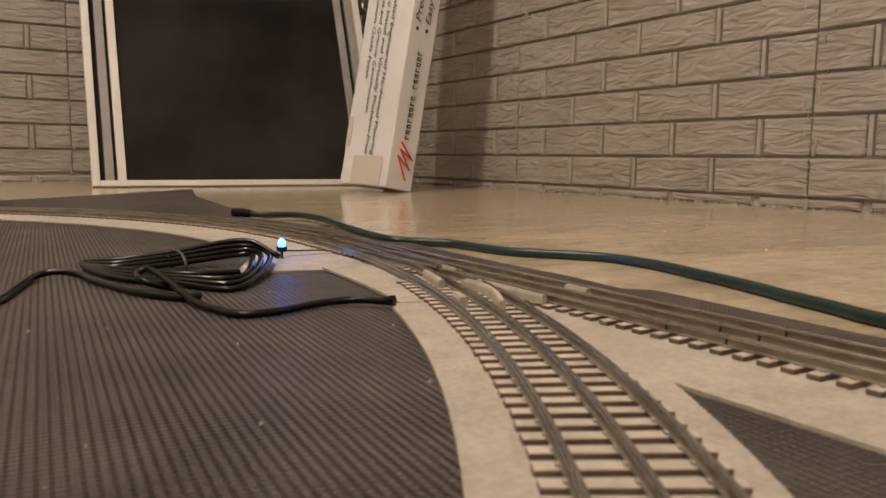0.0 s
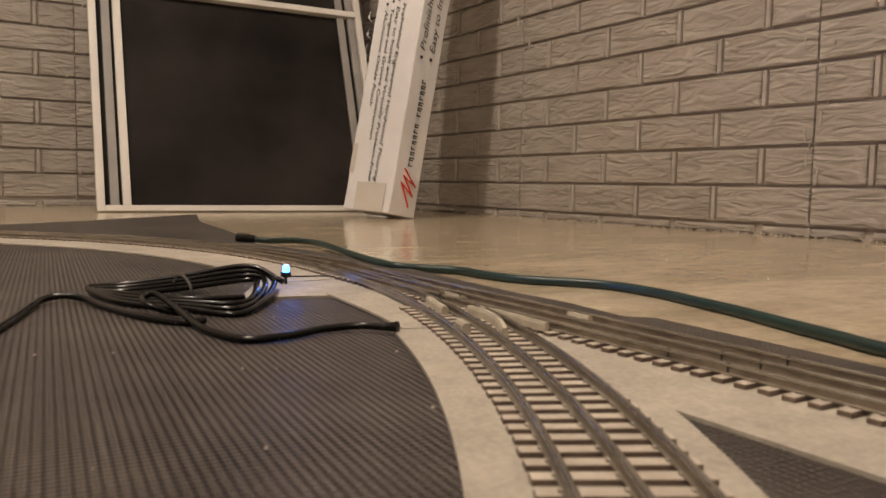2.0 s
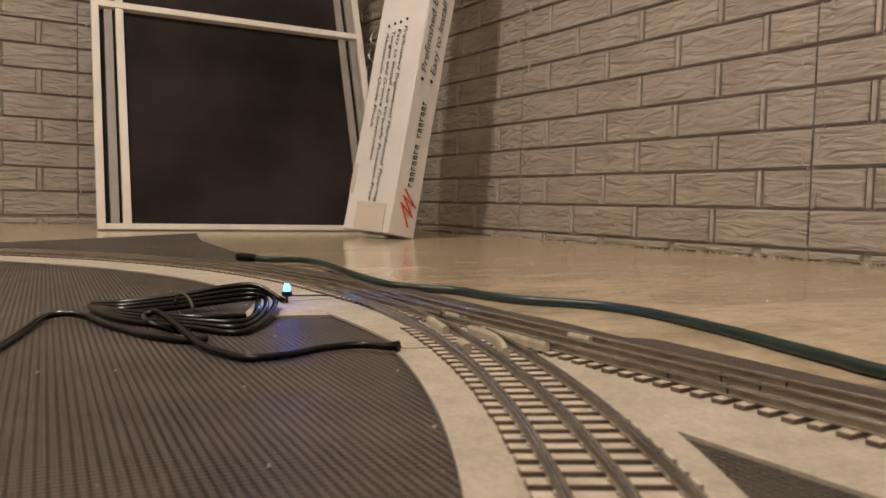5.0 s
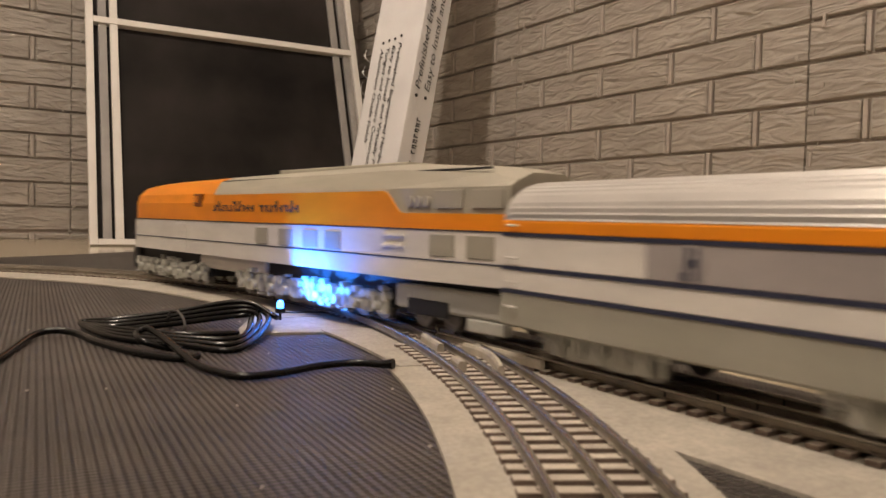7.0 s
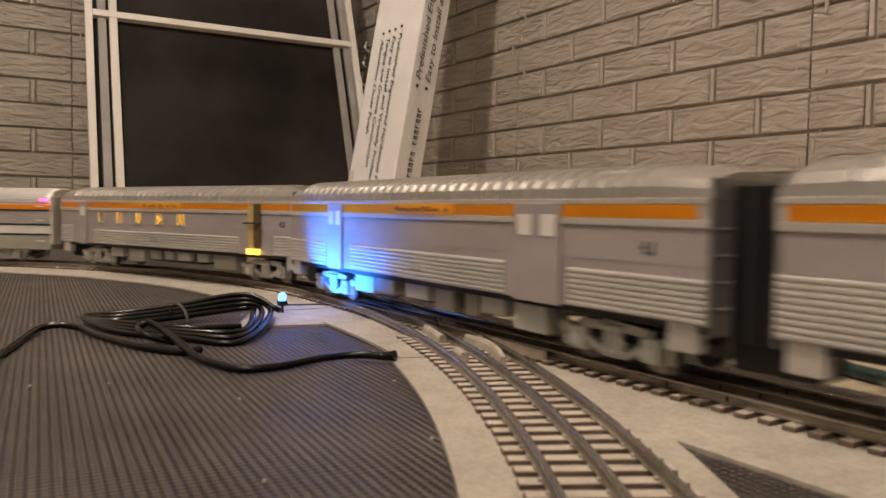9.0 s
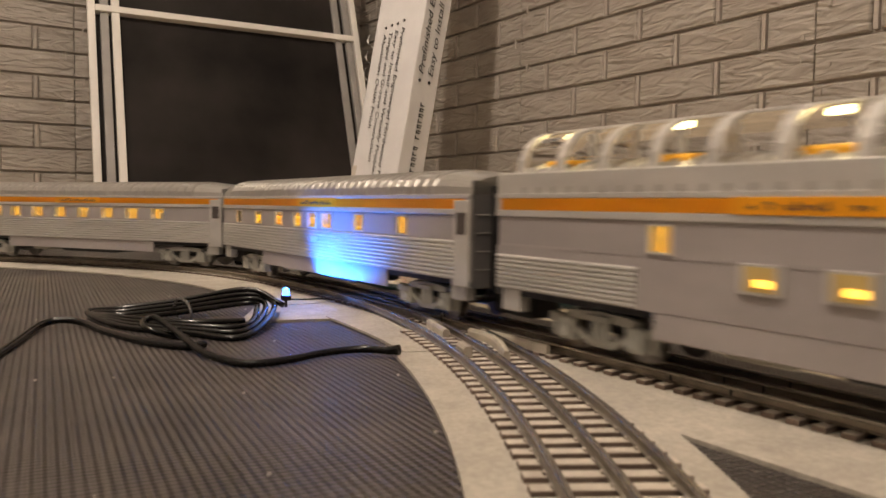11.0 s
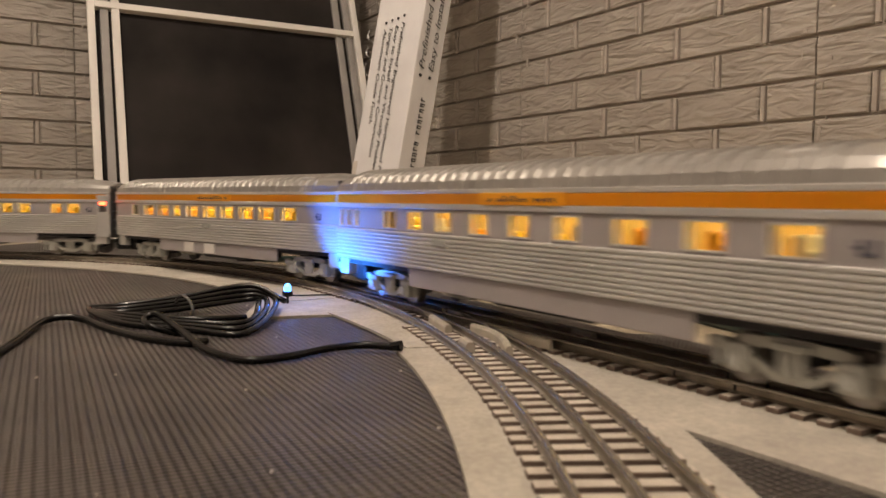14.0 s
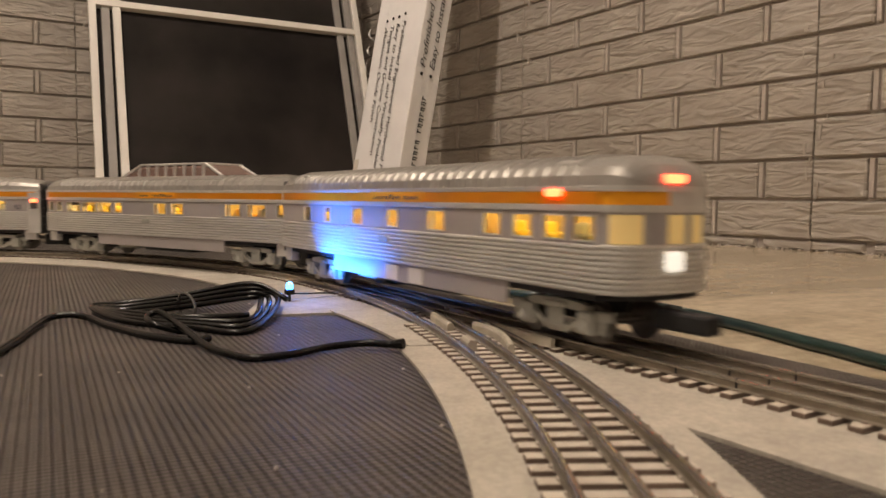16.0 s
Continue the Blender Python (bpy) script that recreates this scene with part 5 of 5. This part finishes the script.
# ---------- locomotive ----------
def locomotive():
    L = 0.582
    ob = thing("locomotive")
    h = L / 2
    X = lambda u: 0.265 - u
    rect = lambda w, z0, z1: [(-w, z0), (w, z0), (w, z1), (-w, z1)]
    def skin(name, st, mat, label=""):
        bm = bmesh.new()
        loft(bm, [(X(u), p) for u, p in st])
        return part(name, bm, mat, ob, label)
    skin("side_skirt", [(0.0, rect(0.016, 0.046, 0.0738)), (0.004, rect(0.024, 0.044, 0.0738)), (0.012, rect(0.029, 0.0435, 0.0738)), (0.026, rect(HW, 0.0435, 0.0738)), (0.50, rect(HW, 0.0435, 0.0738)), (L, rect(HW, 0.0445, 0.0738))], CREAM, "off-white lower body side")
    hump = lambda w, t: [(-w, 0.0742), (w, 0.0742), (w, 0.090 if t > 0.1 else 0.084), (w * 0.93, min(t, 0.0985)), (w * 0.74, t - 0.003), (w * 0.35, t), (-w * 0.35, t), (-w * 0.74, t - 0.003), (-w * 0.93, min(t, 0.0985)), (-w, 0.090 if t > 0.1 else 0.084)]
    skin("cab", [(-0.004, hump(0.016, 0.0765)), (0.000, hump(0.020, 0.079)), (0.006, hump(0.025, 0.0795)), (0.010, hump(0.0265, 0.096)), (0.016, hump(0.0285, 0.104)), (0.028, hump(0.0305, 0.1085)), (0.050, hump(HW, 0.1105)), (0.10, hump(HW, 0.1120)), (0.218, hump(HW, 0.1132))], DEEP_ORANGE, "orange nose and cab")
    band = lambda t: rect(HW + 0.0001, 0.0742, t)
    st = [(0.218, band(0.0972)), (0.466, band(0.0972))]
    for k in range(7):
        a = k / 6
        st.append((0.470 + 0.020 * a, band(0.0972 - 0.0136 * (3 * a * a - 2 * a ** 3))))
    st.append((L, band(0.0836)))
    skin("orange_panel", st, DEEP_ORANGE, "orange upper side sweeping down")
    rf = lambda z0, t: [(-HW + 0.0006, z0), (HW - 0.0006, z0), (HW - 0.0012, 0.0985 if t > 0.1 else 0.096), (HW * 0.78, t - 0.0045), (HW * 0.40, t), (-HW * 0.40, t), (-HW * 0.78, t - 0.0045), (-HW + 0.0012, 0.0985 if t > 0.1 else 0.096)]
    skin("roof", [(0.216, rf(0.0965, 0.1132)), (0.46, rf(0.0965, 0.1150)), (0.478, rf(0.0836, 0.1150)), (0.56, rf(0.0836, 0.1105)), (L - 0.001, rf(0.0836, 0.1065))], ROOF_GREY, "warm grey roof")
    part("roof_line", box((X(0.56), HW * 0.72, 0.1085), (X(0.222), HW * 0.78, 0.1098), 0.0004), BLACK, ob)
    part("roof_hatch", box((X(0.47), -0.012, 0.1128), (X(0.30), 0.012, 0.1170), 0.001), ROOF_GREY, ob)
    for z in (0.0560, 0.0736):
        part("pinstripe", box((X(L), -HW - 0.0003, z), (X(0.014), HW + 0.0003, z + 0.0008)), BLUE_INK, ob)
    for u in (0.308, 0.346, 0.382, 0.412):
        part("grille", box((X(u) - 0.010, HW, 0.0580), (X(u) + 0.010, HW + 0.0006, 0.0705), 0.0003), ROOF_GREY, ob, "grey square louvre")
    for u in (0.528, 0.560):
        part("grille", box((X(u) - 0.011, HW, 0.0590), (X(u) + 0.011, HW + 0.0006, 0.0715), 0.0003), ROOF_GREY, ob, "grey square louvre")
        part("upper_grille", box((X(u + 0.004) - 0.013, HW - 0.0006, 0.0865), (X(u + 0.006) + 0.013, HW + 0.0004, 0.0970), 0.0003), ROOF_GREY, ob)
    for u in (0.497, 0.505, 0.513):
        bm = bmesh.new()
        add_cyl(bm, (X(u), HW - 0.001, 0.0905), (X(u), HW + 0.0006, 0.0905), 0.0032, 14)
        part("port", bm, ROOF_GREY, ob)
    bm = bmesh.new()
    for z in (0.0625, 0.0690):
        add_box(bm, (X(0.492), HW, z), (X(0.470), HW + 0.0010, z + 0.0014))
        add_box(bm, (X(0.165), HW, z), (X(0.140), HW + 0.0006, z + 0.0008))
    part("hand_rail", bm, CREAM, ob)
    part("cab_window", box((X(0.192), HW - 0.002, 0.0870), (X(0.174), HW + 0.0006, 0.0985), 0.0006), material("shaded_cab_window", (0.25, 0.06, 0.008), 0.4), ob)
    part("cab_seat_shade", box((X(0.184), HW, 0.0905), (X(0.176), HW + 0.0010, 0.0965), 0.0003), DEEP_ORANGE, ob)
    part("door_line", box((X(0.1605), HW, 0.046), (X(0.1595), HW + 0.0008, 0.0735)), CREAM, ob)
    part("lettering", bars(X(0.365), X(0.215), 0.0830, 0.0915, HW + 0.0003, 19, 6), BLUE_INK, ob, "dark blue bars of the railway's name")
    part("headlight", box((X(0.012), 0.010, 0.0985), (X(0.004), 0.016, 0.1020), 0.001), material("headlight_lens", (0.8, 0.75, 0.65), 0.15), ob)
    part("frame", box((X(L) + 0.006, -0.020, 0.030), (X(0.008), 0.020, 0.0445), 0.001), BLACK, ob)
    part("pilot", box((X(0.012), -0.026, 0.0200), (X(-0.004), 0.026, 0.0440), 0.003), BLACK, ob)
    part("coupler", box((X(-0.003), -0.005, 0.0245), (X(-0.030), 0.005, 0.033), 0.0015), BLACK, ob)
    # running gear: cast frames, wheels, boxes
    rnd = random.Random(12)
    def gear(u0, u1, n):
        g = part("running_gear", box((X(u1), -0.0205, 0.0225), (X(u0), 0.0205, 0.0350), 0.001), BLACK, ob)
        for k in range(n):
            u = u0 + (u1 - u0) * (k + 0.5) / n
            for s in (0, 1):
                w = new("wheel", WHEEL)
                w.parent, w.matrix_basis = g, Matrix.Translation((X(u), 0.0185 * (1 - 2 * s), RAIL_TOP + 0.0092)) @ pose(0, 0, 0, 0, 0, 180 * s)
            bm = box((X(u) - 0.0048, 0.0205, RAIL_TOP + 0.0050), (X(u) + 0.0048, 0.0250, RAIL_TOP + 0.0145), 0.0018)
            add_cyl(bm, (X(u), 0.0245, RAIL_TOP + 0.0095), (X(u), 0.0285, RAIL_TOP + 0.0095), 0.0034, 12, 0.0026)
            for d in (-0.0085, 0.0085):
                add_cyl(bm, (X(u) + d, 0.0240, RAIL_TOP + 0.0045), (X(u) + d, 0.0240, RAIL_TOP + 0.0130), 0.0024, 10)
                add_cyl(bm, (X(u) + d, 0.0215, RAIL_TOP + 0.0160), (X(u) + d, 0.0272, RAIL_TOP + 0.0160), 0.0032, 10)
            add_box(bm, (X(u) - 0.0090, 0.0205, RAIL_TOP + 0.0136), (X(u) + 0.0070, 0.0238, RAIL_TOP + 0.0172), 0.001)
            for _ in range(7):
                a, b = rnd.uniform(-0.012, 0.008), rnd.uniform(0.002, 0.020)
                q, e = rnd.uniform(0.002, 0.006), rnd.uniform(0.0012, 0.0045)
                add_box(bm, (X(u) + a, 0.0215, RAIL_TOP + b), (X(u) + a + q, rnd.uniform(0.0245, 0.029), RAIL_TOP + b + e), 0.0005)
            part("axle_box", bm, TRUCK, g)
    gear(0.010, 0.058, 2)
    gear(0.066, 0.190, 5)
    gear(0.255, 0.298, 2)
    gear(0.304, 0.470, 7)
    part("belly", box((X(0.30), -0.024, 0.0305), (X(0.17), 0.024, 0.0436), 0.004), CREAM, ob)
    g = part("trailing_frame", box((X(0.575), -0.025, 0.0250), (X(0.478), 0.0262, 0.0400), 0.002), TRUCK, ob, "light grey trailing truck casting")
    part("frame_opening", box((X(0.530), 0.0258, 0.0225), (X(0.492), 0.0268, 0.0320), 0.0008), BLACK, ob)
    for u in (0.500, 0.526, 0.558):
        for s in (0, 1):
            w = new("wheel", SMALL_WHEEL)
            w.parent, w.matrix_basis = g, Matrix.Translation((X(u), 0.0185 * (1 - 2 * s), RAIL_TOP + 0.0078)) @ pose(0, 0, 0, 0, 0, 180 * s)
    part("trailing_box", box((X(0.575), 0.0200, 0.0175), (X(0.545), 0.0262, 0.0250), 0.001), TRUCK, ob)
    return tagged(ob, "orange, off-white and grey toy turbine locomotive", "toy locomotive")


VEHICLES.append((locomotive(), 0.03, 0.50))


def train_at(t):
    ts, ss = zip(*TRAIN_S)
    return float(np.interp(t, ts, ss))


def place(t, front, rear):
    """Pose of a vehicle whose trucks stand front and rear metres behind the train's nose."""
    s = train_at(t)
    a, b = on_loop(s - front)[0], on_loop(s - rear)[0]
    d = a - b
    return Matrix.Translation((a + b) / 2) @ pose(0, 0, 0, 0, 0, math.degrees(math.atan2(d.y, d.x)))


def motions():
    steps = [i * 0.2 for i in range(81)]
    for ob, a, b in VEHICLES:
        walk(ob, [(t, place(t, a, b)) for t in steps])


motions()
